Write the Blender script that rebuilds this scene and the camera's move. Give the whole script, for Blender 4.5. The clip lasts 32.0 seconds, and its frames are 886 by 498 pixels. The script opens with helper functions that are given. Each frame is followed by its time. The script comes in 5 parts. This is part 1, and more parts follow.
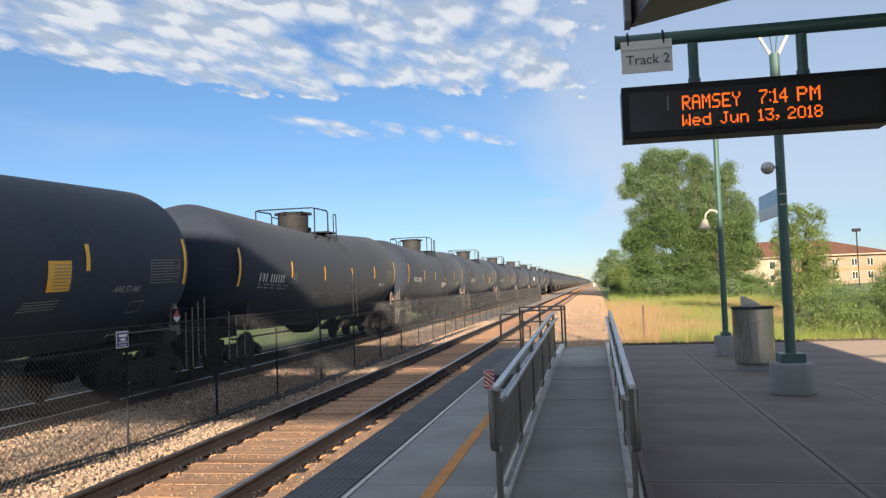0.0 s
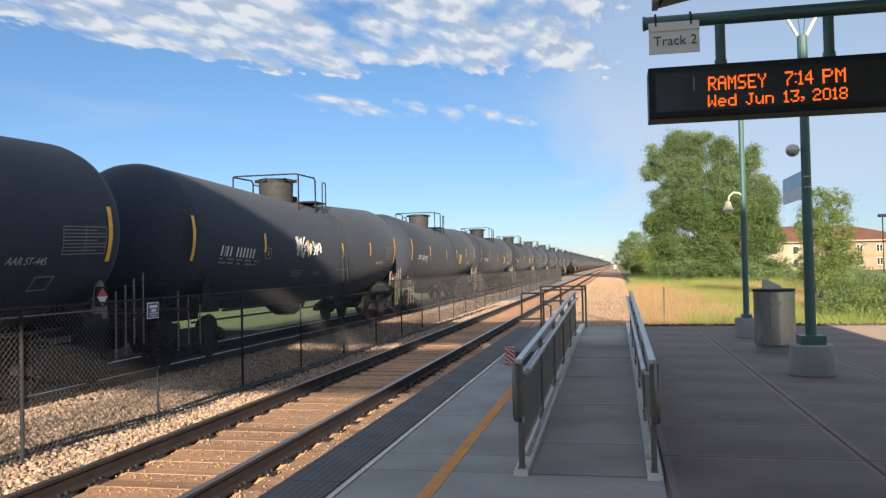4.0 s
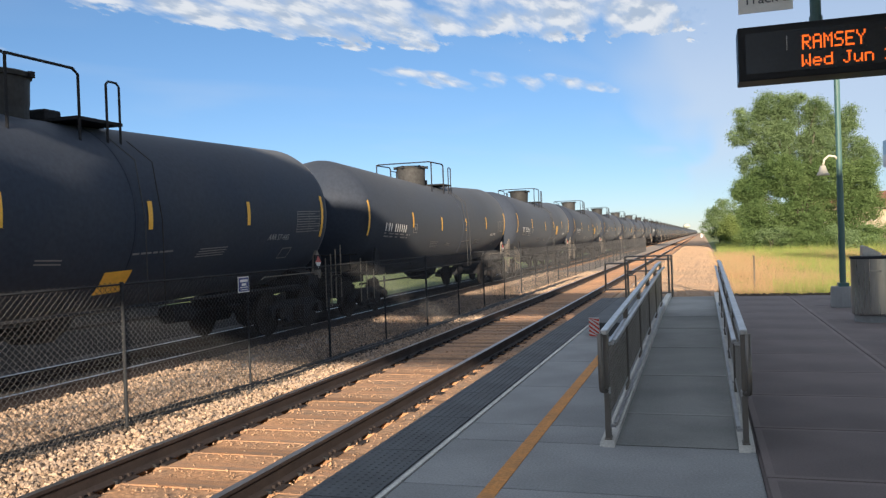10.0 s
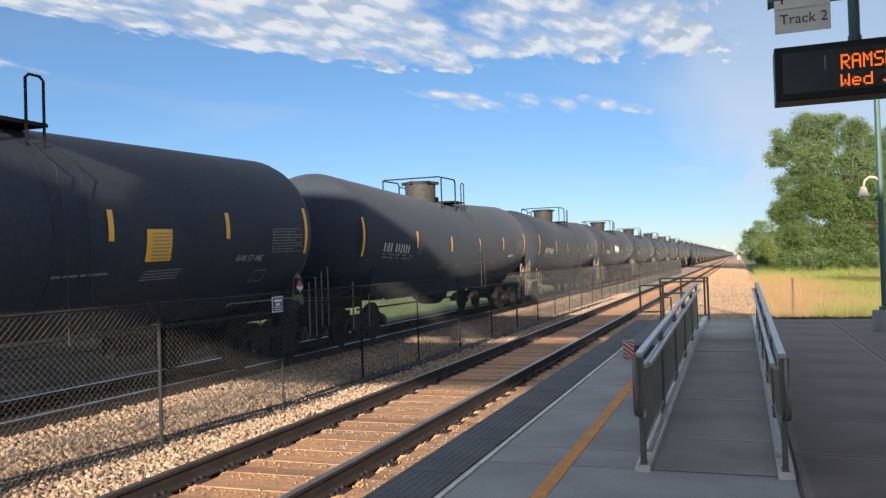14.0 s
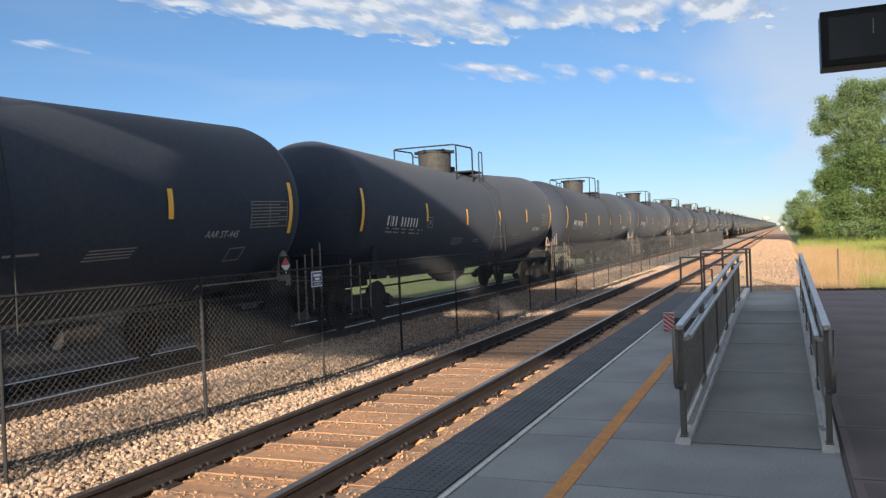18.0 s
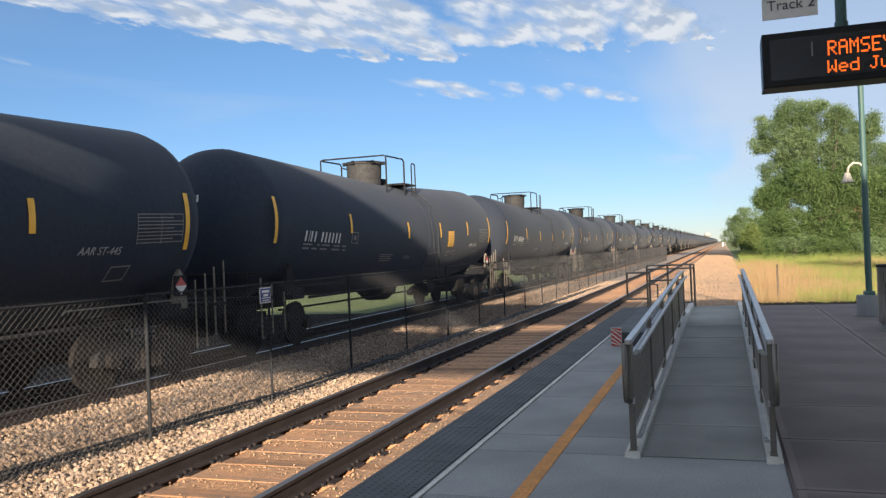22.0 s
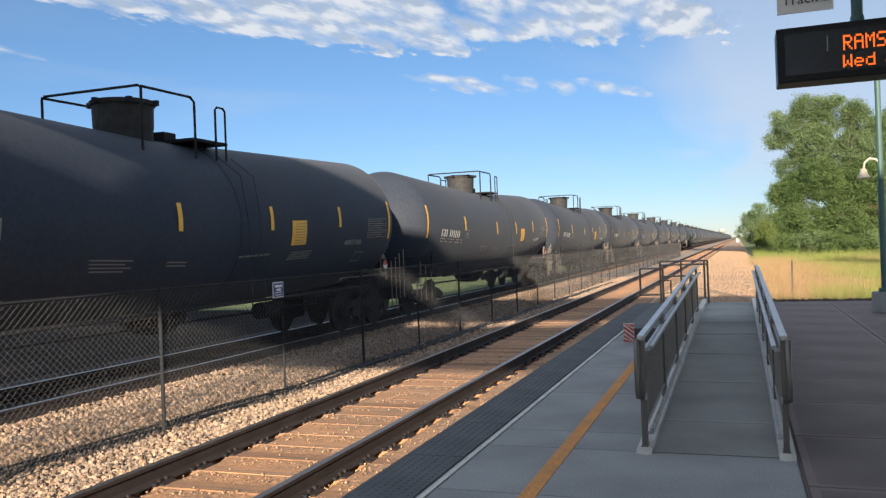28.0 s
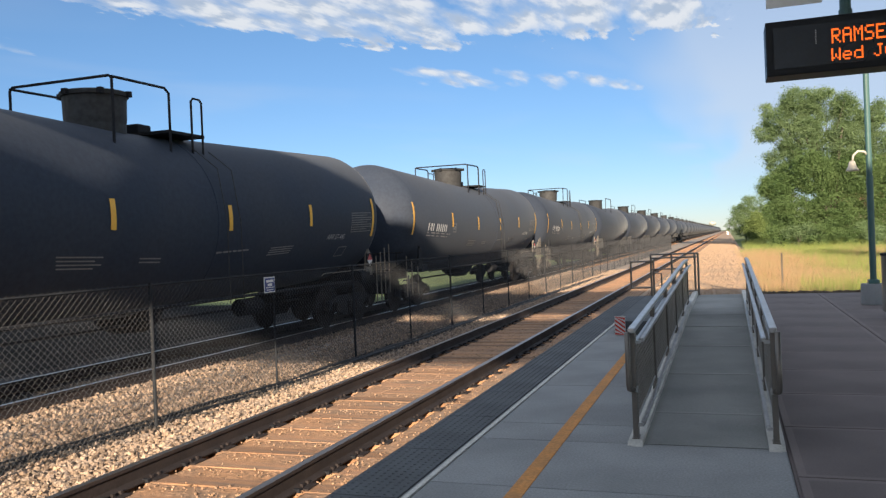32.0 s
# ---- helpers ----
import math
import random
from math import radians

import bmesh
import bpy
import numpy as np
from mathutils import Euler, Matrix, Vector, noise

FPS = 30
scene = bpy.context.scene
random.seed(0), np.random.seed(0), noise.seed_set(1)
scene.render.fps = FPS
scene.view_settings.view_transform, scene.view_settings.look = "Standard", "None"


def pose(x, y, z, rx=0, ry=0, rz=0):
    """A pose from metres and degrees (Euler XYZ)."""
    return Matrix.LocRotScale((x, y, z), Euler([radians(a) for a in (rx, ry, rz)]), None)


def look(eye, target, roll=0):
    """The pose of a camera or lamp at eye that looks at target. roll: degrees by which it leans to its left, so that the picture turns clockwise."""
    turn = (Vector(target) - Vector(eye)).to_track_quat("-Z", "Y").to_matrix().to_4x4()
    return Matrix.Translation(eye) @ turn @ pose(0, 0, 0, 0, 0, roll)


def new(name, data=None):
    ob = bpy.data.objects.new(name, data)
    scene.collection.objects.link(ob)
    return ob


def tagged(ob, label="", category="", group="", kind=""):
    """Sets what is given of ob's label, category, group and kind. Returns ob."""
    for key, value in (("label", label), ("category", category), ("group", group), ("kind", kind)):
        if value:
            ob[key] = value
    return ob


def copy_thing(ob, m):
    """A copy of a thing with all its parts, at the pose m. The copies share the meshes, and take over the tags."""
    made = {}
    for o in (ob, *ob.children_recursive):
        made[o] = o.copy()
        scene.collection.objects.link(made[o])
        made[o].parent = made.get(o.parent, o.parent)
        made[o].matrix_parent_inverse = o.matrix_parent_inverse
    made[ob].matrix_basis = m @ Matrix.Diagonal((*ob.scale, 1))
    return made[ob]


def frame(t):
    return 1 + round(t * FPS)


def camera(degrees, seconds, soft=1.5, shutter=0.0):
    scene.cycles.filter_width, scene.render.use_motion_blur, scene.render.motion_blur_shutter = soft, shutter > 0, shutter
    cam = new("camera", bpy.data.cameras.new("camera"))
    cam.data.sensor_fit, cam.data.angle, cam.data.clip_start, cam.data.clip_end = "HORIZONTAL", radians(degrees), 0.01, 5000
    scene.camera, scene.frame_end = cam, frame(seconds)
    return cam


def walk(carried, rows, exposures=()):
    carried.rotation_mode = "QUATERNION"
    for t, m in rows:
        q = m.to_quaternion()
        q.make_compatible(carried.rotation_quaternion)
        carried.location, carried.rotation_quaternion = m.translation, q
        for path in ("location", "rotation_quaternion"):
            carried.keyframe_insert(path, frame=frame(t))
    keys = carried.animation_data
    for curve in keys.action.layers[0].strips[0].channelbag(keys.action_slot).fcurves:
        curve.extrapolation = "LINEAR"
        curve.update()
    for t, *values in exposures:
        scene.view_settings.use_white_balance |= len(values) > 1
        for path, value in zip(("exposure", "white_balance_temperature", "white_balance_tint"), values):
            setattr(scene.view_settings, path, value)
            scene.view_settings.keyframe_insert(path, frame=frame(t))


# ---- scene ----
cam = camera(56.66, 32.0, soft=1.35)
PATH = [
    (0, (0.041, 0.168, 1.683), (-1.758, 9.994, 2.141), -2.07),
    (0.5, (0.040, 0.122, 1.671), (-1.795, 9.940, 2.157), -2.82),
    (1, (0.033, 0.090, 1.666), (-1.858, 9.902, 2.038), -2.18),
    (1.5, (0.030, 0.074, 1.664), (-1.682, 9.920, 2.009), -1.21),
    (2, (0.031, 0.058, 1.648), (-1.502, 9.936, 1.921), -1.03),
    (2.5, (0.028, 0.036, 1.652), (-1.584, 9.903, 1.880), -0.91),
    (4.5, (0.016, -0.003, 1.642), (-2.244, 9.735, 1.883), -1.29),
    (5, (0.013, 0.000, 1.643), (-2.466, 9.682, 1.990), -1.22),
    (5.5, (0.009, 0.007, 1.641), (-2.560, 9.665, 2.002), -1.08),
    (6, (-0.001, 0.006, 1.641), (-2.628, 9.652, 1.877), -0.87),
    (6.5, (-0.001, 0.006, 1.641), (-2.702, 9.634, 1.737), -0.69),
    (7, (0.001, 0.010, 1.641), (-2.726, 9.631, 1.651), -0.92),
    (7.5, (0.004, 0.003, 1.641), (-2.763, 9.612, 1.681), -1.34),
    (8, (0.009, 0.001, 1.641), (-2.813, 9.594, 1.783), -1.45),
    (8.5, (0.013, -0.009, 1.641), (-2.794, 9.586, 1.865), -1.45),
    (9, (0.012, -0.002, 1.642), (-2.791, 9.596, 1.805), -1.65),
    (9.5, (0.011, -0.006, 1.641), (-2.895, 9.563, 1.630), -2.14),
    (10, (0.008, -0.007, 1.641), (-3.004, 9.528, 1.548), -2.04),
    (10.5, (0.010, -0.005, 1.641), (-3.076, 9.507, 1.603), -1.98),
    (11, (0.007, 0.000, 1.641), (-3.196, 9.473, 1.694), -2.02),
    (11.5, (0.005, 0.005, 1.641), (-3.310, 9.439, 1.697), -2.02),
    (12, (0.006, 0.004, 1.641), (-3.358, 9.421, 1.673), -2.13),
    (12.5, (0.010, 0.002, 1.641), (-3.325, 9.429, 1.737), -2.15),
    (13, (0.014, -0.002, 1.639), (-3.286, 9.435, 1.847), -2.30),
    (13.5, (0.010, -0.002, 1.640), (-3.358, 9.412, 1.857), -2.26),
    (14, (0.007, -0.001, 1.640), (-3.377, 9.408, 1.815), -1.80),
    (14.5, (0.007, -0.001, 1.640), (-3.314, 9.430, 1.750), -1.84),
    (16.5, (0.011, -0.005, 1.640), (-3.559, 9.336, 1.553), -1.97),
    (17, (0.009, 0.001, 1.638), (-3.767, 9.260, 1.502), -2.17),
    (17.5, (0.006, 0.004, 1.637), (-3.892, 9.212, 1.493), -2.40),
    (18, (0.008, 0.007, 1.637), (-3.815, 9.246, 1.510), -2.32),
    (18.5, (0.007, 0.005, 1.639), (-3.629, 9.320, 1.613), -1.80),
    (19, (0.001, 0.002, 1.639), (-3.590, 9.334, 1.616), -1.70),
    (19.5, (-0.003, -0.004, 1.639), (-3.678, 9.296, 1.587), -1.69),
    (20, (-0.009, -0.004, 1.639), (-3.837, 9.234, 1.576), -1.45),
    (20.5, (-0.012, 0.003, 1.638), (-3.964, 9.189, 1.539), -1.37),
    (21, (-0.010, 0.002, 1.639), (-3.830, 9.243, 1.525), -1.18),
    (21.5, (-0.009, -0.000, 1.640), (-3.532, 9.359, 1.609), -1.47),
    (22, (-0.017, 0.002, 1.640), (-3.249, 9.465, 1.678), -2.31),
    (22.5, (-0.026, 0.005, 1.638), (-2.874, 9.590, 1.733), -2.02),
    (23, (-0.015, -0.008, 1.640), (-2.791, 9.598, 1.763), -1.90),
    (23.5, (-0.002, -0.006, 1.640), (-3.015, 9.527, 1.818), -2.25),
    (24, (0.001, -0.003, 1.642), (-3.281, 9.440, 1.869), -2.30),
    (24.5, (-0.001, -0.008, 1.642), (-3.224, 9.457, 1.813), -2.10),
    (25, (-0.008, 0.003, 1.640), (-2.997, 9.546, 1.706), -2.03),
    (25.5, (-0.007, 0.005, 1.640), (-2.941, 9.564, 1.684), -2.12),
    (27.5, (-0.006, 0.007, 1.639), (-3.240, 9.469, 1.534), -2.48),
    (28, (-0.010, -0.001, 1.639), (-3.391, 9.411, 1.626), -2.16),
    (28.5, (-0.015, 0.005, 1.639), (-3.581, 9.347, 1.618), -2.09),
    (29, (-0.011, 0.000, 1.639), (-3.532, 9.360, 1.611), -2.04),
    (29.5, (-0.009, -0.001, 1.640), (-3.379, 9.414, 1.651), -2.03),
    (30, (-0.010, 0.005, 1.639), (-3.216, 9.477, 1.578), -2.17),
    (30.5, (-0.011, 0.000, 1.640), (-3.106, 9.508, 1.515), -2.11),
    (31, (-0.012, -0.005, 1.640), (-3.174, 9.480, 1.461), -2.16),
    (31.5, (-0.011, -0.006, 1.639), (-3.279, 9.444, 1.459), -2.27),
    (32, (-0.007, -0.011, 1.640), (-3.291, 9.434, 1.550), -2.43),
]
walk(cam, [(t, look(eye, target, roll)) for t, eye, target, roll in PATH])

# ---- world, sun and exposure ----
SUN_WAY = Vector((-0.267, 1.0, -0.29)).normalized()
world = bpy.data.worlds.new("world")
scene.world = world
world.use_nodes = True
wn = world.node_tree.nodes
sky = wn.new("ShaderNodeTexSky")
sky.sky_type = "NISHITA"
sky.sun_disc = False
sky.sun_elevation = math.asin(-SUN_WAY.z)
sky.sun_rotation = math.atan2(-SUN_WAY.x, -SUN_WAY.y)
sky.air_density, sky.dust_density, sky.ozone_density = 0.9, 0.0, 4.0
tint = wn.new("ShaderNodeMix")
tint.data_type, tint.blend_type = "RGBA", "MULTIPLY"
tint.inputs[0].default_value = 1.0
# the low sky is a clearer blue than the model's evening haze
way, high, low_tint = wn.new("ShaderNodeTexCoord"), wn.new("ShaderNodeSeparateXYZ"), wn.new("ShaderNodeMix")
low_tint.data_type = "RGBA"
low_tint.inputs[6].default_value, low_tint.inputs[7].default_value = (0.79, 0.80, 0.95, 1), (0.93, 0.96, 0.985, 1)
rise = wn.new("ShaderNodeMapRange")
rise.inputs[1].default_value, rise.inputs[2].default_value = 0.0, 0.25
world.node_tree.links.new(way.outputs["Generated"], high.inputs[0])
world.node_tree.links.new(high.outputs[2], rise.inputs[0])
world.node_tree.links.new(rise.outputs[0], low_tint.inputs[0])
world.node_tree.links.new(low_tint.outputs[2], tint.inputs[7])
world.node_tree.links.new(sky.outputs[0], tint.inputs[6])
world.node_tree.links.new(tint.outputs[2], wn["Background"].inputs[0])
wn["Background"].inputs[1].default_value = 0.057
CLOUD_GLOW = 0.385


def cloud_layer():
    """A high sheet of broken small clouds over the whole sky, thin and clear between."""
    nt, n = world.node_tree, world.node_tree.nodes
    link = nt.links.new

    def num(op, a, b=0.0, c=0.0):
        q = n.new("ShaderNodeMath")
        q.operation = op
        for i, v in enumerate((a, b, c)):
            if isinstance(v, (int, float)):
                q.inputs[i].default_value = v
            else:
                link(v, q.inputs[i])
        return q.outputs[0]

    def step(v, lo, hi):
        q = n.new("ShaderNodeMapRange")
        q.interpolation_type = "SMOOTHSTEP"
        link(v, q.inputs[0])
        q.inputs[1].default_value, q.inputs[2].default_value = lo, hi
        return q.outputs[0]

    def fall(v, lo, hi):
        return num("SUBTRACT", 1.0, step(v, lo, hi))

    sep, flat = n.new("ShaderNodeSeparateXYZ"), n.new("ShaderNodeCombineXYZ")
    link(way.outputs["Generated"], sep.inputs[0])
    # where a line of sight meets a level sheet 400 m up
    up_share = num("MAXIMUM", sep.outputs[2], 0.012)
    x, y = (num("DIVIDE", num("MULTIPLY", sep.outputs[k], 400.0), up_share) for k in (0, 1))
    # the sheet's length is drawn out with distance, so that heaps stand as high as they are wide
    link(x, flat.inputs[0])
    link(num("MULTIPLY", num("LOGARITHM", num("ADD", num("MAXIMUM", y, -300.0), 500.0), math.e), -620.0), flat.inputs[1])

    def placed(scale, up=0.0, squash=(1.0, 1.0), turn=0.0):
        mp = n.new("ShaderNodeMapping")
        mp.inputs["Location"].default_value = (0, up * scale, 0)
        mp.inputs["Rotation"].default_value = (0, 0, radians(turn))
        mp.inputs["Scale"].default_value = (scale * squash[0], scale * squash[1], scale)
        link(flat.outputs[0], mp.inputs["Vector"])
        return mp.outputs[0]

    def cloud_noise(scale, detail, rough=0.55, up=0.0, squash=(1.0, 1.0), turn=0.0):
        q = n.new("ShaderNodeTexNoise")
        q.inputs["Scale"].default_value, q.inputs["Detail"].default_value, q.inputs["Roughness"].default_value = 1.0, detail, rough
        q.inputs["Distortion"].default_value = 0.25
        link(placed(scale, up, squash, turn), q.inputs["Vector"])
        return q.outputs["Fac"]

    def lumps(scale, up=0.0):
        p = placed(scale, up, (1.0, 1.25))
        w = n.new("ShaderNodeTexNoise")
        w.inputs["Scale"].default_value, w.inputs["Detail"].default_value = 1.6, 4.0
        link(p, w.inputs["Vector"])
        add = n.new("ShaderNodeMix")
        add.data_type, add.blend_type = "RGBA", "ADD"
        add.inputs[0].default_value = 0.8
        link(p, add.inputs[6])
        link(w.outputs["Color"], add.inputs[7])
        q = n.new("ShaderNodeTexVoronoi")
        q.feature = "SMOOTH_F1"
        q.inputs["Scale"].default_value = 1.0
        q.inputs["Smoothness"].default_value = 0.45
        link(add.outputs[2], q.inputs["Vector"])
        return num("SUBTRACT", 1.0, q.outputs["Distance"])

    # the broken field: puffs as wide as high, smaller towards the horizon
    drift, cells, cells_above = cloud_noise(1 / 260, 3.0), lumps(1 / 58), lumps(1 / 58, -17.0)
    puffs, puffs_above = cloud_noise(1 / 62, 7.0, 0.6), cloud_noise(1 / 62, 7.0, 0.6, -9.0)
    left = num("MAXIMUM", num("MULTIPLY", num("ADD", x, 560.0), -1.0), 0.0)
    edge = num("SUBTRACT", num("ADD", 1790.0, num("MULTIPLY", x, 0.30)), num("MULTIPLY", num("MULTIPLY", left, left), 0.0024))
    inside = num("ADD", num("SUBTRACT", edge, y), num("MULTIPLY", num("SUBTRACT", puffs, 0.5), 520.0))
    band = num("MULTIPLY", step(inside, -60, 110), fall(num("ADD", x, num("MULTIPLY", num("SUBTRACT", puffs, 0.5), -260.0)), -40, 60))
    # unseen cloud overhead and to the rear, thickened to fill the shade with light
    behind = fall(y, 500, 900)
    # a thin slanting row of torn puffs under the field, and a scrap apart on its own
    row = num("ABSOLUTE", num("SUBTRACT", num("SUBTRACT", y, 2060.0), num("MULTIPLY", num("ADD", x, 450.0), 0.85)))
    torn = num("MULTIPLY", fall(row, 60, 300), num("MULTIPLY", step(x, -900, -640), fall(x, -230, -90)))
    scrap = num("MULTIPLY", fall(num("ABSOLUTE", num("ADD", x, 1290.0)), 30, 190), fall(num("ABSOLUTE", num("SUBTRACT", y, 1190.0)), 30, 160))
    bias = num("MAXIMUM", num("MAXIMUM", band, num("MULTIPLY", num("MAXIMUM", torn, scrap), 0.74)), num("MULTIPLY", behind, 1.15))

    def thickness(c, p):
        return num("ADD", num("ADD", num("MULTIPLY", c, 0.42), num("MULTIPLY", p, 0.46)), num("ADD", num("MULTIPLY", drift, 0.42), num("MULTIPLY", num("SUBTRACT", bias, 1.0), 0.60)))

    body = thickness(cells, puffs)
    dense = step(body, 0.43, 0.74)
    # streaks of cirrus and a veil with a soft edge
    streak = num("MULTIPLY", step(cloud_noise(1 / 420, 2.5, 0.5, 0.0, (1.0, 2.6), 24), 0.40, 0.80), num("MULTIPLY", num("MULTIPLY", step(x, -420, -60), step(y, 1150, 1600)), 0.50))
    veil = num("MULTIPLY", step(num("ADD", x, num("MULTIPLY", num("SUBTRACT", cloud_noise(1 / 420, 2.0), 0.5), 620.0)), -190, 20), num("ADD", 0.42, num("MULTIPLY", step(y, 1300, 2500), 0.16)))
    thin = num("MULTIPLY", step(cloud_noise(1 / 300, 3.0, 0.5, 0.0, (0.5, 1.4), 10), 0.5, 0.8), 0.14)
    fade = step(sep.outputs[2], 0.015, 0.10)
    alpha = num("MULTIPLY", num("MINIMUM", num("MAXIMUM", num("MULTIPLY", dense, 0.93), num("MAXIMUM", num("MAXIMUM", veil, streak), thin)), 0.96), fade)
    shade = n.new("ShaderNodeMix")
    shade.data_type = "RGBA"
    shade.inputs[6].default_value, shade.inputs[7].default_value = (0.50, 0.60, 0.75, 1), (0.915, 0.945, 0.985, 1)
    # tops catch the light, undersides are grey
    lit = num("SUBTRACT", body, thickness(cells_above, puffs_above))
    link(num("ADD", num("MULTIPLY", num("MULTIPLY", step(lit, -0.07, 0.085), 0.97), dense), num("MULTIPLY", num("SUBTRACT", 1.0, dense), 0.70)), shade.inputs[0])
    em, mix = n.new("ShaderNodeBackground"), n.new("ShaderNodeMixShader")
    em.inputs[1].default_value = CLOUD_GLOW
    link(shade.outputs[2], em.inputs[0])
    link(alpha, mix.inputs[0])
    link(n["Background"].outputs[0], mix.inputs[1])
    link(em.outputs[0], mix.inputs[2])
    link(mix.outputs[0], n["World Output"].inputs[0])


cloud_layer()

sun = new("sun", bpy.data.lights.new("sun", "SUN"))
sun.data.energy, sun.data.angle, sun.data.color = 5.0, radians(0.53), (1.0, 0.80, 0.58)
sun.matrix_world = look((0, 0, 60), Vector((0, 0, 60)) + SUN_WAY)
scene.view_settings.exposure = 1.2


# ---- materials ----
def mat(name, color, rough=0.7, metal=0.0, vary=0.25, scale=3.0, fine=40.0, bump=0.15, second=None, per=None, spec=0.5, stretch=(1, 1, 1), emit=0.0, coords="Object", tone=0.28):
    """A surface with two scales of variation. second: the colour of stains; per: 'object' or 'island' for a tone of each piece."""
    m = bpy.data.materials.new(name)
    m.use_nodes = True
    nt, n = m.node_tree, m.node_tree.nodes
    b = n["Principled BSDF"]
    b.inputs["Roughness"].default_value, b.inputs["Metallic"].default_value = rough, metal
    b.inputs["Specular IOR Level"].default_value = spec
    tc, mp = n.new("ShaderNodeTexCoord"), n.new("ShaderNodeMapping")
    mp.inputs["Scale"].default_value = stretch
    nt.links.new(tc.outputs[coords], mp.inputs["Vector"])
    big, small = n.new("ShaderNodeTexNoise"), n.new("ShaderNodeTexNoise")
    big.inputs["Scale"].default_value, small.inputs["Scale"].default_value = scale, fine
    big.inputs["Detail"].default_value, small.inputs["Detail"].default_value = 5.0, 3.0
    for t in (big, small):
        nt.links.new(mp.outputs[0], t.inputs["Vector"])
    mix = n.new("ShaderNodeMix")
    mix.data_type = "RGBA"
    mix.inputs[6].default_value = (*color, 1)
    mix.inputs[7].default_value = (*(second or [c * (1 - vary) for c in color]), 1)
    ramp = n.new("ShaderNodeMapRange")
    ramp.inputs[1].default_value, ramp.inputs[2].default_value = 0.38, 0.66
    nt.links.new(big.outputs["Fac"], ramp.inputs[0])
    nt.links.new(ramp.outputs[0], mix.inputs[0])
    hsv = n.new("ShaderNodeHueSaturation")
    nt.links.new(mix.outputs[2], hsv.inputs["Color"])
    val = n.new("ShaderNodeMapRange")
    val.inputs[1].default_value, val.inputs[2].default_value = 0.25, 0.75
    val.inputs[3].default_value, val.inputs[4].default_value = 1 - vary, 1 + vary
    nt.links.new(small.outputs["Fac"], val.inputs[0])
    out = val.outputs[0]
    if per:
        src = n.new("ShaderNodeObjectInfo" if per == "object" else "ShaderNodeNewGeometry").outputs["Random" if per == "object" else "Random Per Island"]
        pr = n.new("ShaderNodeMapRange")
        pr.inputs[3].default_value, pr.inputs[4].default_value = 1 - tone, 1 + tone
        nt.links.new(src, pr.inputs[0])
        mul = n.new("ShaderNodeMath")
        mul.operation = "MULTIPLY"
        nt.links.new(out, mul.inputs[0])
        nt.links.new(pr.outputs[0], mul.inputs[1])
        out = mul.outputs[0]
    nt.links.new(out, hsv.inputs["Value"])
    nt.links.new(hsv.outputs[0], b.inputs["Base Color"])
    rr = n.new("ShaderNodeMapRange")
    rr.inputs[3].default_value, rr.inputs[4].default_value = max(0.02, rough - 0.12), min(1, rough + 0.12)
    nt.links.new(big.outputs["Fac"], rr.inputs[0])
    nt.links.new(rr.outputs[0], b.inputs["Roughness"])
    if bump:
        bp = n.new("ShaderNodeBump")
        bp.inputs["Strength"].default_value, bp.inputs["Distance"].default_value = bump, 0.02
        nt.links.new(small.outputs["Fac"], bp.inputs["Height"])
        nt.links.new(bp.outputs[0], b.inputs["Normal"])
    if emit:
        b.inputs["Emission Color"].default_value, b.inputs["Emission Strength"].default_value = (*color, 1), emit
    return m


KERB = mat("pale_kerb", (0.60, 0.60, 0.58), 0.8, scale=3, fine=60, vary=0.14, second=(0.48, 0.48, 0.46), spec=0.3)
CONCRETE = mat("concrete", (0.30, 0.315, 0.33), 0.85, scale=0.9, fine=60, vary=0.18, second=(0.225, 0.238, 0.25), spec=0.3)
PAVING = mat("brown_paving", (0.155, 0.130, 0.131), 0.85, scale=0.8, fine=70, vary=0.16, second=(0.118, 0.101, 0.102))
PAVING_BAND = mat("trowelled_paving_edge", (0.185, 0.157, 0.156), 0.85, scale=0.8, fine=70, vary=0.12, second=(0.165, 0.14, 0.139))
TAN_PATH = mat("tan_concrete_path", (0.40, 0.30, 0.225), 0.85, scale=0.8, fine=70, vary=0.12, second=(0.42, 0.32, 0.235))
PALE_JOINT = mat("trowelled_joint", (0.315, 0.322, 0.32), 0.85, scale=2, fine=60, vary=0.14)
RAMPTOP = mat("ramp_concrete", (0.262, 0.272, 0.272), 0.85, scale=1.1, fine=70, vary=0.15, second=(0.195, 0.205, 0.206))
TACTILE = mat("dark_tactile", (0.082, 0.093, 0.106), 0.75, scale=2, fine=50, vary=0.2)
WHITE_LINE = mat("white_line", (0.62, 0.62, 0.60), 0.8, vary=0.2, scale=4)
YELLOW_LINE = mat("yellow_line", (0.60, 0.255, 0.055), 0.75, vary=0.25, scale=5, second=(0.46, 0.22, 0.07))
STEEL = mat("brushed_steel", (0.21, 0.195, 0.18), 0.40, 0.75, vary=0.12, scale=4, fine=90, bump=0.05)
PANEL_STEEL = mat("perforated_steel", (0.24, 0.225, 0.205), 0.5, 0.35, vary=0.12, scale=4, fine=90, bump=0.03)
BIN_STEEL = mat("satin_steel", (0.40, 0.39, 0.375), 0.30, 0.9, vary=0.10, scale=3, fine=40, bump=0.015, stretch=(5, 5, 0.25))
GALV = mat("galvanised_steel", (0.50, 0.51, 0.53), 0.40, 0.75, vary=0.15, scale=6)
WIRE = mat("fence_wire", (0.085, 0.09, 0.10), 0.6, 0.1, spec=0.1, vary=0.2, scale=6)
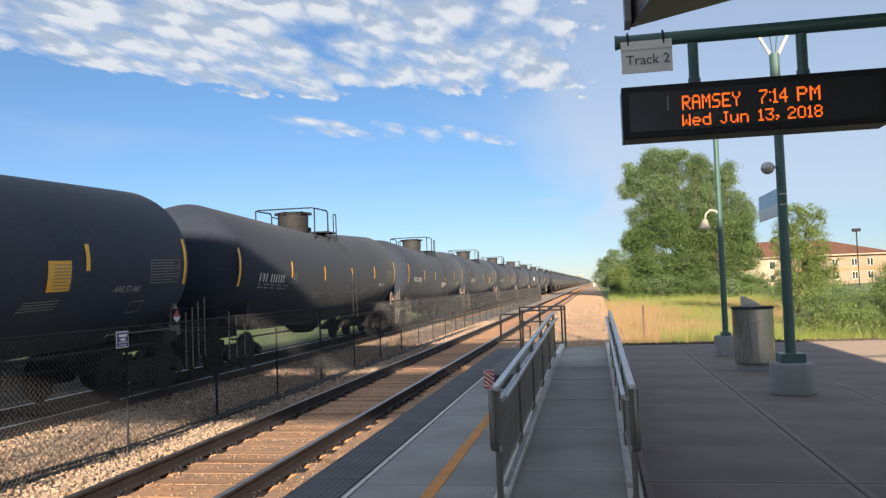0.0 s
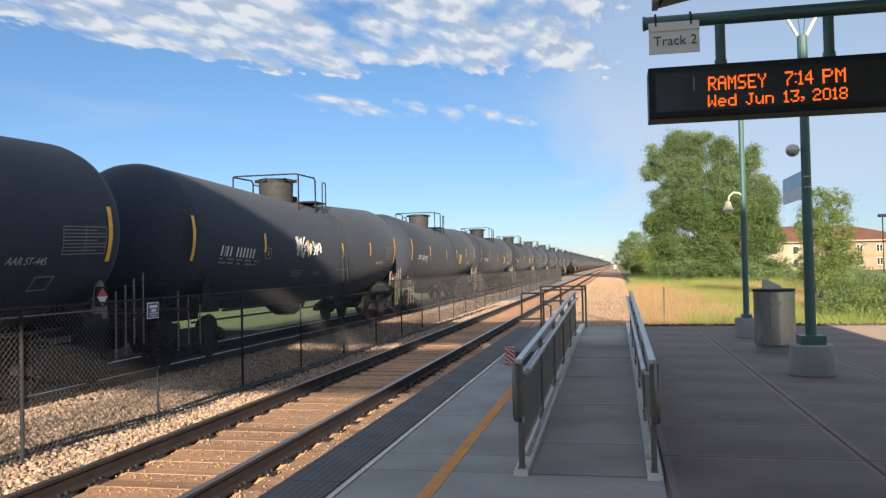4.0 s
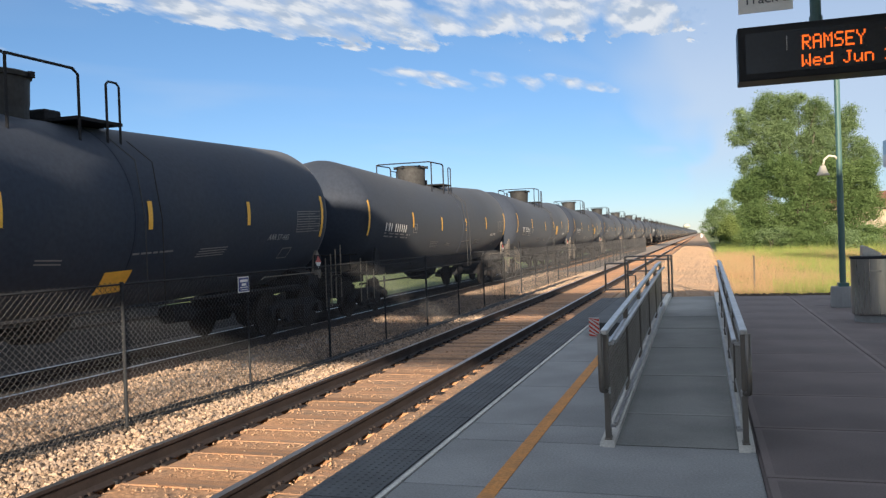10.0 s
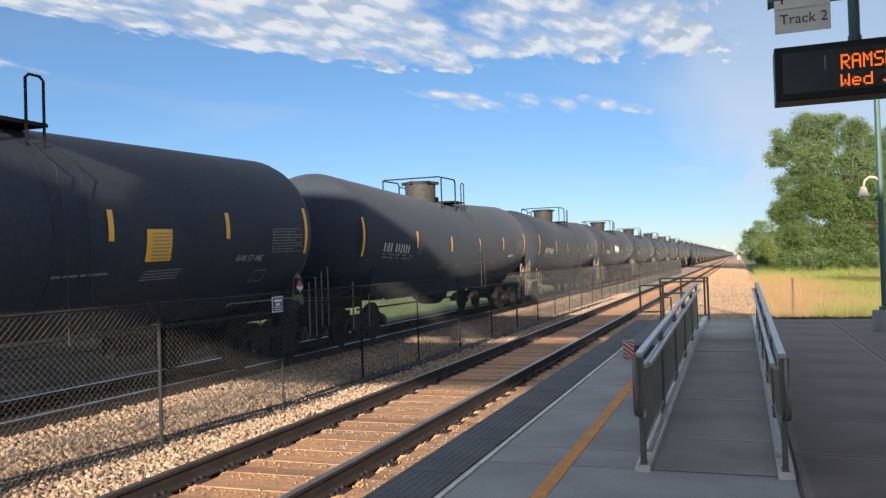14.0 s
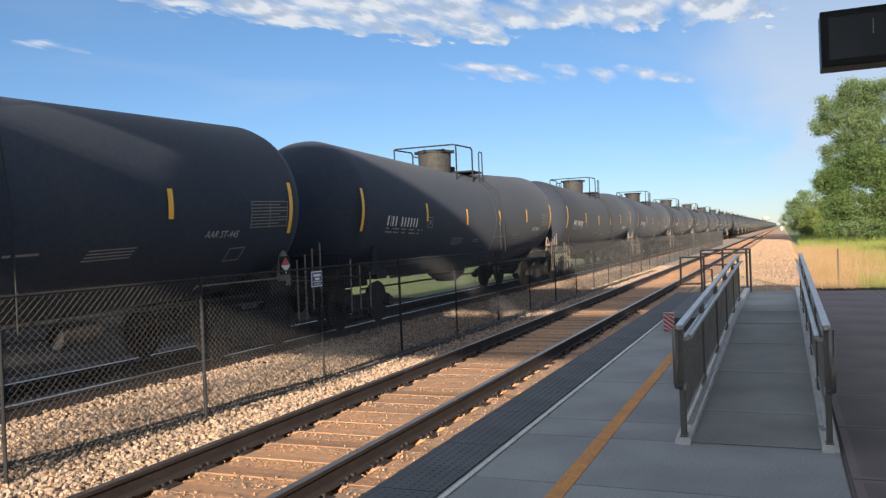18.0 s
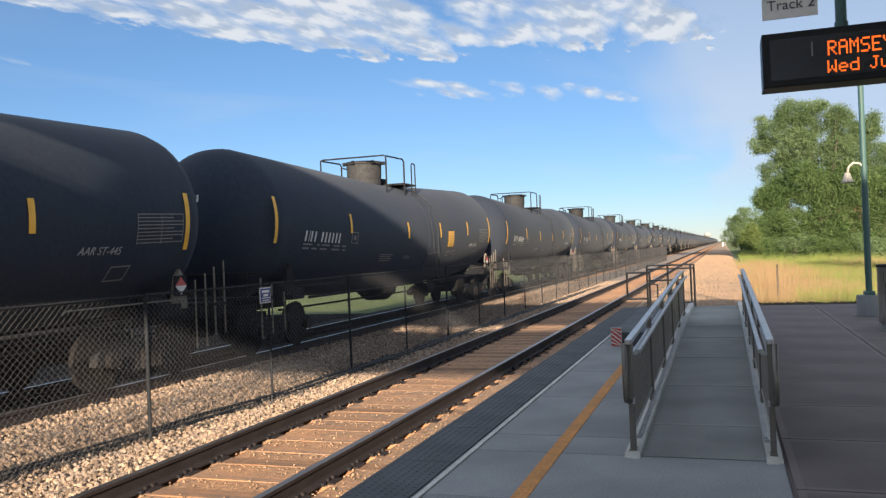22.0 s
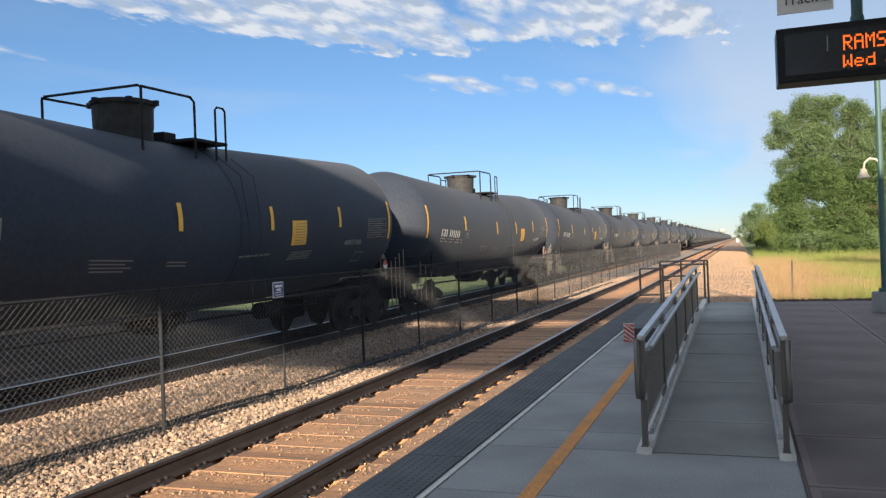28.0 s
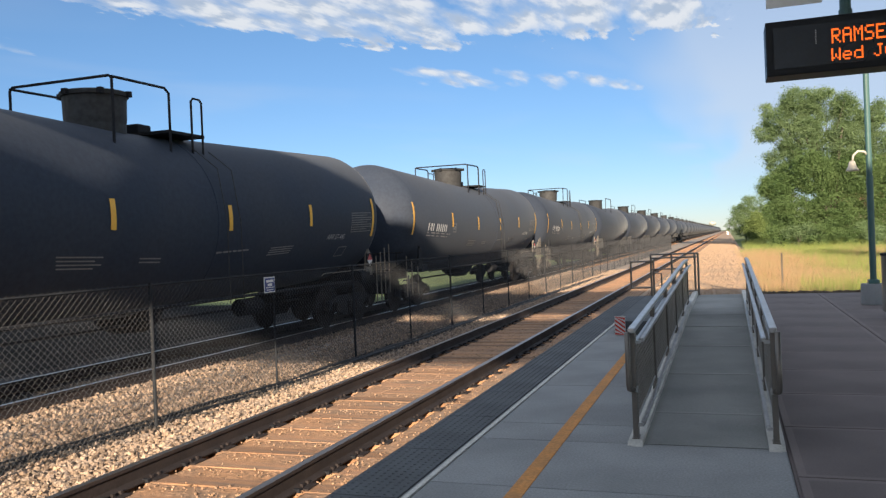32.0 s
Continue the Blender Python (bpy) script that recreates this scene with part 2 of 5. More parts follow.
FENCE_POST = mat("fence_post", (0.032, 0.036, 0.043), 0.7, 0.0, spec=0.06, vary=0.2, scale=6)
GREEN = mat("green_paint", (0.050, 0.118, 0.118), 0.4, vary=0.12, scale=3, bump=0.03)
BLACK = mat("black_casing", (0.010, 0.012, 0.016), 0.45, vary=0.2, scale=3, bump=0.03, spec=0.25)
SCREEN = mat("dark_screen", (0.020, 0.024, 0.031), 0.25, vary=0.15, scale=3, bump=0.0)
LED = mat("amber_led", (1.0, 0.15, 0.014), 0.5, vary=0.05, emit=0.56, bump=0)
SIGN_WHITE = mat("sign_white", (0.66, 0.67, 0.67), 0.5, vary=0.05, bump=0.02)
SIGN_BLUE = mat("sign_blue", (0.035, 0.055, 0.20), 0.5, vary=0.08, bump=0.02)
SIGN_TEXT = mat("sign_lettering", (0.05, 0.06, 0.08), 0.5, vary=0.05, bump=0)
PALE_BLUE = mat("pale_blue_panel", (0.30, 0.42, 0.56), 0.35, vary=0.08, scale=2, bump=0.02)
RED = mat("red_stripe", (0.60, 0.07, 0.05), 0.6, vary=0.12, scale=6)
BELL_CREAM = mat("cream_enamel", (0.46, 0.44, 0.39), 0.5, vary=0.06, bump=0.02)
OLIVE = mat("pale_tower_paint", (0.42, 0.43, 0.40), 0.7, vary=0.06, bump=0.02)
LAMP_WHITE = mat("white_enamel", (0.62, 0.62, 0.54), 0.4, vary=0.06, bump=0.02)
RAIL_SIDE = mat("rusty_rail", (0.036, 0.030, 0.031), 0.7, 0.1, vary=0.25, scale=3, second=(0.026, 0.022, 0.024), spec=0.25)
RAIL_TOP = mat("polished_rail", (0.36, 0.35, 0.35), 0.35, 1.0, vary=0.1, scale=2, bump=0.02)
DARK_TIE = mat("dark_timber_tie", (0.035, 0.03, 0.026), 0.9, spec=0.1, vary=0.3, scale=2.5, fine=30, bump=0.4, per="object", stretch=(0.4, 4, 4), second=(0.025, 0.022, 0.02))
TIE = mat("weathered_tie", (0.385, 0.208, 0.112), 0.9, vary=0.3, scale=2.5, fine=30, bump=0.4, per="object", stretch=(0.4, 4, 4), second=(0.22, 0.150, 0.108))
DARK_BED = mat("oily_ballast_bed", (0.075, 0.076, 0.082), 0.95, vary=0.4, scale=1.2, fine=22, bump=0.9, second=(0.040, 0.039, 0.041), spec=0.0)
SHADED_GROUND = mat("shaded_ground", (0.032, 0.033, 0.035), 0.95, spec=0.0, vary=0.25, scale=0.6, fine=30)
BALLAST = mat("ballast_bed", (0.33, 0.29, 0.26), 0.95, vary=0.4, scale=1.2, fine=22, bump=0.9, second=(0.26, 0.225, 0.20))
BALLAST_RUST = mat("rusty_ballast_bed", (0.40, 0.228, 0.126), 0.95, vary=0.4, scale=1.2, fine=22, bump=0.9, second=(0.25, 0.175, 0.125))
STONE = mat("crushed_stone", (0.34, 0.247, 0.178), 0.9, vary=0.25, scale=6, fine=60, per="island", second=(0.25, 0.205, 0.175), tone=0.5)
STONE_DARK = mat("stained_stone", (0.085, 0.078, 0.074), 0.9, vary=0.25, scale=6, fine=60, per="island", second=(0.06, 0.057, 0.056), tone=0.5, spec=0.2)
SOIL = mat("dark_soil", (0.10, 0.075, 0.055), 0.95, vary=0.35, scale=2, fine=25, bump=0.8, per="island")
STONE_RUST = mat("rusty_crushed_stone", (0.35, 0.215, 0.13), 0.9, vary=0.22, scale=6, fine=60, per="island", second=(0.33, 0.235, 0.165), tone=0.4)
GRAVEL = mat("tan_gravel", (0.37, 0.255, 0.172), 0.95, vary=0.3, scale=0.5, fine=12, bump=0.15, second=(0.29, 0.215, 0.155))
GRASS_GROUND = mat("grass_ground", (0.12, 0.155, 0.048), 0.95, vary=0.35, scale=0.12, fine=3, bump=0.5, second=(0.085, 0.125, 0.035))
DRY = mat("dry_grass", (0.315, 0.195, 0.110), 0.9, vary=0.18, scale=0.3, fine=8, per="island", bump=0, second=(0.31, 0.23, 0.13), tone=0.16)
GREEN_BLADE = mat("green_grass", (0.19, 0.24, 0.06), 0.85, vary=0.2, scale=0.3, fine=8, per="island", bump=0, tone=0.18)


def leafy(name, color, second, glow):
    """A leaf that lets some of the light through."""
    m = mat(name, color, 0.65, vary=0.22, scale=0.35, fine=6, per="island", bump=0, second=second, spec=0.12, tone=0.16)
    nt, n = m.node_tree, m.node_tree.nodes
    tr, mix, out = n.new("ShaderNodeBsdfTranslucent"), n.new("ShaderNodeMixShader"), n["Material Output"]
    tr.inputs[0].default_value = (*glow, 1)
    mix.inputs[0].default_value = 0.28
    nt.links.new(n["Principled BSDF"].outputs[0], mix.inputs[1])
    nt.links.new(tr.outputs[0], mix.inputs[2])
    nt.links.new(mix.outputs[0], out.inputs["Surface"])
    return m


LEAF = leafy("leaf", (0.185, 0.265, 0.14), (0.125, 0.19, 0.095), (0.14, 0.22, 0.05))
LEAF_PALE = leafy("pale_leaf", (0.195, 0.262, 0.10), (0.145, 0.21, 0.075), (0.20, 0.27, 0.05))
LEAF_DARK = leafy("dark_leaf", (0.145, 0.22, 0.09), (0.095, 0.16, 0.062), (0.08, 0.13, 0.03))
BARK = mat("bark", (0.10, 0.085, 0.07), 0.95, vary=0.3, scale=3, fine=20, bump=0.6, stretch=(3, 3, 0.6))
ROOF_RED = mat("red_shingles", (0.165, 0.075, 0.05), 0.9, vary=0.2, scale=0.6, fine=5, bump=0.3)
STUCCO = mat("cream_stucco", (0.29, 0.23, 0.175), 0.9, vary=0.1, scale=0.5, fine=10)
STUCCO_LIGHT = mat("pale_stucco", (0.38, 0.32, 0.255), 0.9, vary=0.1, scale=0.5, fine=10)
BRICK_BAND = mat("brick_band", (0.42, 0.22, 0.13), 0.9, vary=0.2, scale=1, fine=10)
GLASS_DARK = mat("dark_glass", (0.03, 0.035, 0.04), 0.08, vary=0.1, bump=0)
CANOPY = mat("canopy_metal", (0.16, 0.17, 0.18), 0.55, 0.3, vary=0.12, scale=1.5, bump=0.03)
TANK = mat("black_tank_paint", (0.033, 0.044, 0.068), 0.56, vary=0.12, scale=0.5, fine=14, bump=0.012, second=(0.044, 0.053, 0.073), per="object", spec=0.06, tone=0.14)
# a film of road dust at low angles, also set to brighten sunlit far cars
paint = TANK.node_tree.nodes["Principled BSDF"]
paint.inputs["Sheen Weight"].default_value, paint.inputs["Sheen Roughness"].default_value = 0.05, 0.40
paint.inputs["Sheen Tint"].default_value = (0.86, 0.93, 1.0, 1)
TANK_DUSTY = mat("dusty_tank_paint", (0.042, 0.045, 0.050), 0.65, vary=0.25, scale=0.7, fine=12, bump=0.05, second=(0.034, 0.035, 0.038), per="object", spec=0.15)
TRUCK = mat("truck_steel", (0.022, 0.025, 0.032), 0.75, vary=0.35, scale=3, second=(0.030, 0.030, 0.032), spec=0.06)
PALE_DUST = mat("pale_dusty_steel", (0.18, 0.165, 0.148), 0.8, vary=0.25, scale=4, fine=20, bump=0.05, second=(0.16, 0.145, 0.13), spec=0.2)
WHEEL = mat("wheel_steel", (0.027, 0.025, 0.026), 0.7, 0.0, vary=0.3, scale=4, spec=0.1)
MARK_YELLOW = mat("yellow_reflector", (0.84, 0.47, 0.06), 0.5, vary=0.12, scale=5, bump=0)
MARK_WHITE = mat("white_marking", (0.62, 0.63, 0.64), 0.6, vary=0.15, scale=6, bump=0)
MARK_RED = mat("red_marking", (0.45, 0.09, 0.09), 0.6, vary=0.15, scale=6, bump=0)
MARK_LINE = mat("pale_marking", (0.36, 0.37, 0.39), 0.6, vary=0.15, scale=6, bump=0)
MARK_GREY = mat("grey_marking", (0.20, 0.20, 0.21), 0.6, vary=0.2, scale=6, bump=0)


# ---- mesh helpers ----
def part(name, bm, material, parent=None, label="", smooth=False):
    """Links a bmesh as one mesh object, under a thing or a part if one is given."""
    me = bpy.data.meshes.new(name)
    bm.normal_update()
    bm.to_mesh(me)
    bm.free()
    for m in material if isinstance(material, (list, tuple)) else [material]:
        me.materials.append(m)
    if smooth:
        me.shade_smooth()
    ob = new(name, me)
    if parent:
        ob.parent = parent
    return tagged(ob, label)


def raw(name, verts, faces, material, parent=None, label=""):
    me = bpy.data.meshes.new(name)
    me.from_pydata(verts, [], faces)
    me.materials.append(material)
    ob = new(name, me)
    if parent:
        ob.parent = parent
    return tagged(ob, label)


def thing(name, place, label, category, group="", kind="", turn=0):
    ob = tagged(new(name), label, category, group, kind)
    ob.matrix_basis = pose(*place, 0, 0, turn)
    return ob


def box(bm, x0, x1, y0, y1, z0, z1, bevel=0.0):
    r = bmesh.ops.create_cube(bm, size=1, matrix=Matrix.Translation(((x0 + x1) / 2, (y0 + y1) / 2, (z0 + z1) / 2)) @ Matrix.Diagonal((x1 - x0, y1 - y0, z1 - z0, 1)))
    if bevel:
        edges = list({e for v in r["verts"] for e in v.link_edges})
        bmesh.ops.bevel(bm, geom=edges, offset=bevel, segments=2, affect="EDGES", profile=0.6)
    return bm


def boxed(x0, x1, y0, y1, z0, z1, bevel=0.0):
    return box(bmesh.new(), x0, x1, y0, y1, z0, z1, bevel)


def tube(bm, points, r, sides=8, r2=None, caps=True):
    """A round bar along a line of points; r2: the radius at its end."""
    pts = [Vector(p) for p in points]
    rings, n = [], len(pts)
    for i, p in enumerate(pts):
        way = (pts[min(i + 1, n - 1)] - pts[max(i - 1, 0)]).normalized()
        side = way.orthogonal().normalized() if i == 0 else (side - way * side.dot(way)).normalized()
        up = way.cross(side)
        rad = r + ((r2 if r2 is not None else r) - r) * i / max(1, n - 1)
        rings.append([bm.verts.new(p + (side * math.cos(a) + up * math.sin(a)) * rad) for a in (2 * math.pi * k / sides for k in range(sides))])
    for a, b in zip(rings, rings[1:]):
        for k in range(sides):
            bm.faces.new((a[k], a[(k + 1) % sides], b[(k + 1) % sides], b[k]))
    if caps:
        bm.faces.new(rings[0][::-1])
        bm.faces.new(rings[-1])
    return bm


def tubed(points, r, sides=8, r2=None):
    return tube(bmesh.new(), points, r, sides, r2)


def lathe(bm, profile, sides=32, place=(0, 0, 0), axis="z"):
    """Turns rows of (radius, height) round an axis."""
    rings = []
    for r, h in profile:
        ring = []
        for k in range(sides):
            a = 2 * math.pi * k / sides
            p = Vector((r * math.cos(a), r * math.sin(a), h))
            if axis == "y":
                p = Vector((p.x, h, p.y))
            elif axis == "x":
                p = Vector((h, p.x, p.y))
            ring.append(bm.verts.new(p + Vector(place)))
        rings.append(ring)
    for a, b in zip(rings, rings[1:]):
        for k in range(sides):
            bm.faces.new((a[k], a[(k + 1) % sides], b[(k + 1) % sides], b[k]))
    bm.faces.new(rings[0][::-1])
    bm.faces.new(rings[-1])
    return bm


def prism(bm, outline, y0, y1, axis="y"):
    """An outline of (x, z) pulled from y0 to y1."""
    put = (lambda a, b, c: (a, c, b)) if axis == "y" else (lambda a, b, c: (c, a, b))
    f = [bm.verts.new(put(a, b, y0)) for a, b in outline]
    g = [bm.verts.new(put(a, b, y1)) for a, b in outline]
    bm.faces.new(f)
    bm.faces.new(g[::-1])
    for i in range(len(f)):
        j = (i + 1) % len(f)
        bm.faces.new((f[j], f[i], g[i], g[j]))
    bmesh.ops.recalc_face_normals(bm, faces=bm.faces)
    return bm


def lettering(name, text, size, material, parent, m, label="", depth=0.002, slant=0.0):
    cu = bpy.data.curves.new(name, "FONT")
    cu.body, cu.size, cu.extrude, cu.shear = text, size, depth, slant
    tmp = bpy.data.objects.new(name, cu)
    me = bpy.data.meshes.new_from_object(tmp)
    bpy.data.objects.remove(tmp)
    me.materials.append(material)
    me.transform(m)
    ob = new(name, me)
    ob.parent = parent
    return tagged(ob, label)

# ---- the setting ----
RAIL_Z = -0.2
TRACKS = (-4.262, -9.55)  # centre lines of the platform track and of the train's track
PLAT_END = 21.87


def setting():
    bm = bmesh.new()
    for v in ((-2600, -700), (2600, -700), (2600, 4300), (-2600, 4300)):
        bm.verts.new((v[0], v[1], -0.62))
    bm.faces.new(bm.verts)
    part("ground", bm, GRASS_GROUND)
    tagged(bpy.data.objects["ground"], "flat grass ground of green and dry patches", "ground", kind="structure")
    bm = prism(bmesh.new(), [(-12.9, -0.63), (-11.9, -0.40), (-11.0, -0.39), (-8.0, -0.39), (-7.2, -0.44), (-6.2, -0.45), (-5.75, -0.41), (-5.70, -0.54), (-2.90, -0.54), (-2.85, -0.42), (-2.35, -0.43), (-2.35, -0.63)], -60, 1700)
    tagged(part("ballast_bed", bm, BALLAST), "grey-brown crushed stone bed under both tracks", "ballast", kind="structure")
    # a much darker bed than the platform track's, only along the train
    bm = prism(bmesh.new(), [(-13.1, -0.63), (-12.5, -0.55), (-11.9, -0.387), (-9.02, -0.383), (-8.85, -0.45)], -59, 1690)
    tagged(part("oily_ballast_bed", bm, DARK_BED), "dark stone bed under the train", "ballast", kind="structure")
    # dark colour stands in for shaded ground; the sheet ends where sunlit grass begins
    tagged(part("access_road", boxed(-45.0, -13.0, -40, 29, -0.64, -0.60), SHADED_GROUND), "dark ground sheet beyond the tracks, cut where the shade ends", "road", kind="structure")
    bm = prism(bmesh.new(), [(-5.75, -0.56), (-5.75, -0.405), (-5.45, -0.384), (-5.10, -0.388), (-5.07, -0.455), (-4.95, -0.455), (-4.89, -0.389), (-3.60, -0.389), (-3.57, -0.455), (-3.445, -0.455), (-3.385, -0.384), (-2.85, -0.379), (-2.85, -0.56)], -59, 1650)
    tagged(part("rusty_ballast_bed", bm, BALLAST_RUST), "rust-stained stone bed between the platform track's rails", "ballast", kind="structure")
    bm = prism(bmesh.new(), [(-2.85, -0.63), (-2.85, -0.41), (-2.3, -0.36), (0.6, -0.36), (1.3, -0.63)], PLAT_END + 0.02, 1500)
    tagged(part("gravel_track", bm, GRAVEL), "tan gravel service way along the rails", "gravel road", kind="structure")


def rails():
    prof = [(-0.07, 0), (0.07, 0), (0.07, 0.012), (0.012, 0.035), (0.010, 0.125), (0.036, 0.140), (0.036, 0.168), (-0.036, 0.168), (-0.036, 0.140), (-0.010, 0.125), (-0.012, 0.035), (-0.07, 0.012)]
    for cx in TRACKS:
        track = thing("railway_track", (cx, 0, RAIL_Z), "railway track of steel rails spiked to weathered timber ties", "railway track", kind="structure")
        for sx in (-0.7525, 0.7525):
            bm = prism(bmesh.new(), [(x + sx, z - 0.170) for x, z in prof], -60, 1600)
            r = part("rail", bm, RAIL_SIDE, track)
            part("railhead", boxed(sx - 0.0345, sx + 0.0345, -60, 1600, -0.0015, 0.001), RAIL_TOP, r, "polished steel running surface")


def platform():
    ground_z = -0.6
    plat = thing("platform", (0, 0, 0), "low concrete station platform with a dark tactile edge", "platform", kind="structure")
    part("edge_wall", boxed(-2.58, -2.06, -40, PLAT_END, ground_z, -0.012), CONCRETE, plat)
    part("walkway_base", boxed(-2.046, 0.343, -40, PLAT_END, ground_z, -0.02), CONCRETE, plat)
    part("paving_base", boxed(0.347, 7.195, -40, PLAT_END, ground_z, -0.02), PAVING, plat)
    part("white_line", boxed(-2.056, -2.020, -40, 18.4, -0.012, 0.004), WHITE_LINE, plat, "worn white line along the tactile edge")
    part("yellow_line", boxed(-1.415, -1.305, -40, 14.4, -0.012, 0.005), YELLOW_LINE, plat, "worn orange-yellow safety line")
    slab = {}

    def piece(name, x0, x1, y0, y1, material, z=0.0, band=None):
        key = (name, material.name, round(x1 - x0, 3), round(y1 - y0, 3))
        if key not in slab:
            bm = boxed(-(x1 - x0) / 2, (x1 - x0) / 2, -(y1 - y0) / 2, (y1 - y0) / 2, -0.05, 0.0)
            top = [e for e in bm.edges if all(v.co.z > -0.01 for v in e.verts)]
            bmesh.ops.bevel(bm, geom=top, offset=0.008, segments=1, affect="EDGES")
            if band:
                # a paler trowelled border along the joints
                up = max(bm.faces, key=lambda f: f.calc_center_median().z)
                for f in bmesh.ops.inset_region(bm, faces=[up], thickness=0.075)["faces"]:
                    f.material_index = 1
            me = bpy.data.meshes.new(name)
            bm.to_mesh(me)
            bm.free()
            me.materials.append(material)
            if band:
                me.materials.append(band)
            slab[key] = me
        ob = new(name, slab[key])
        ob.parent = plat
        ob.location = ((x0 + x1) / 2, (y0 + y1) / 2, z)

    # brown paving slabs, cut by saw joints
    ys = [PLAT_END - 1.46 * k for k in range(24)]
    xs = [0.357, 1.98, 3.56, 5.2, 7.19]
    for x0, x1 in zip(xs, xs[1:]):
        for y1, y0 in zip(ys, ys[1:]):
            piece("paving_slab", x0 + 0.006, x1 - 0.006, y0 + 0.005, y1 - 0.005, *((TAN_PATH,) if x0 > 5 else (PAVING, 0.0, PAVING_BAND)))
    ys = [14.5 - 1.85 * k for k in range(17)]
    for y1, y0 in zip(ys, ys[1:]):
        if y1 > 8:
            piece("concrete_slab", -2.01, -0.785, y0 + 0.003, y1 - 0.003, CONCRETE)
        elif y1 > 6.5:
            piece("concrete_slab", -2.01, -0.785, 6.503, y1 - 0.003, CONCRETE)
            piece("concrete_slab", -2.01, 0.335, y0 + 0.003, 6.497, CONCRETE)
        else:
            piece("concrete_slab", -2.01, 0.335, y0 + 0.003, y1 - 0.003, CONCRETE)
    # dark tactile panels with rows of domes
    bm = boxed(-0.235, 0.235, -0.6, 0.6, -0.03, 0.002)
    for i in range(7):
        for j in range(18):
            bmesh.ops.create_cone(bm, cap_ends=True, segments=6, radius1=0.014, radius2=0.008, depth=0.006, matrix=Matrix.Translation((-0.195 + i * 0.065, -0.555 + j * 0.0653, 0.004)))
    me = bpy.data.meshes.new("tactile_panel")
    bm.to_mesh(me)
    bm.free()
    me.materials.append(TACTILE)
    y = PLAT_END - 0.61
    while y > -8:
        ob = new("tactile_panel", me)
        ob.parent, ob.location = plat, (-2.325, y, 0.0)
        y -= 1.215


def raised_platform():
    """The boarding block with its ramp, kerbs, handrails and gates."""
    top = 0.22
    block = thing("raised_boarding_platform", (0, 0, 0), "raised concrete boarding block with an access ramp", "boarding platform", kind="structure")
    part("block", boxed(-0.797, 0.30, 14.5, 19.05, 0, top, 0.006), RAMPTOP, block)
    part("block_edge", boxed(-1.81, -0.80, 13.52, 19.05, 0, top + 0.004, 0.006), TACTILE, block, "dark-topped trackside half of the block")
    bm = bmesh.new()
    prism(bm, [(6.5, 0.0), (14.495, 0.0), (14.495, top - 0.004), (6.5, 0.004)], -0.688, 0.218, axis="x")
    part("ramp", bm, RAMPTOP, block)
    slope = top / 8.0
    for k, y in enumerate((7.55, 9.35, 11.25, 13.1)):
        z = (y - 6.5) * slope
        part("joint_strip", boxed(-0.687, 0.217, y - 0.03, y + 0.03, z - 0.02, z + 0.005), PALE_JOINT, block, "pale trowelled joint across the ramp")
    for x in (-0.745, 0.275):
        bm = bmesh.new()
        prism(bm, [(6.42, 0.0), (19.0, 0.0), (19.0, top + 0.09), (14.5, top + 0.09), (6.47, 0.04)], x - 0.030 - 0.026 * (x > 0), x + 0.030 + 0.026 * (x < 0), axis="x")
        part("kerb", bm, KERB, block, "pale concrete kerb under the handrail")
        out = 1 if x > 0 else -1
        bm = bmesh.new()
        prism(bm, [(6.44, 0.0), (19.0, 0.0), (19.0, top + 0.06), (14.5, top + 0.06), (6.46, 0.025)], min(x + out * 0.031, x + out * 0.06), max(x + out * 0.031, x + out * 0.06), axis="x")
        part("kerb_foot", bm, KERB, block)
    # hazard board at the block's corner
    board = thing("hazard_board", (-1.72, 13.508, 0.0), "small red and white striped hazard board on the block's face", "hazard board")
    part("plate", boxed(-0.085, 0.085, -0.012, 0.0, 0.0, 0.31, 0.003), SIGN_WHITE, board)
    bm = bmesh.new()
    for k in range(-2, 5):
        z = 0.01 + 0.072 * k
        pts = [(-0.082, z + 0.146), (-0.082, z + 0.182), (0.082, z + 0.056), (0.082, z + 0.02)]
        pts = [(x, min(max(q, 0.004), 0.306)) for x, q in pts]
        if max(q for _, q in pts) - min(q for _, q in pts) > 0.02:
            prism(bm, pts, -0.016, -0.012)
    part("stripes", bm, RED, board, "slanting red stripes")


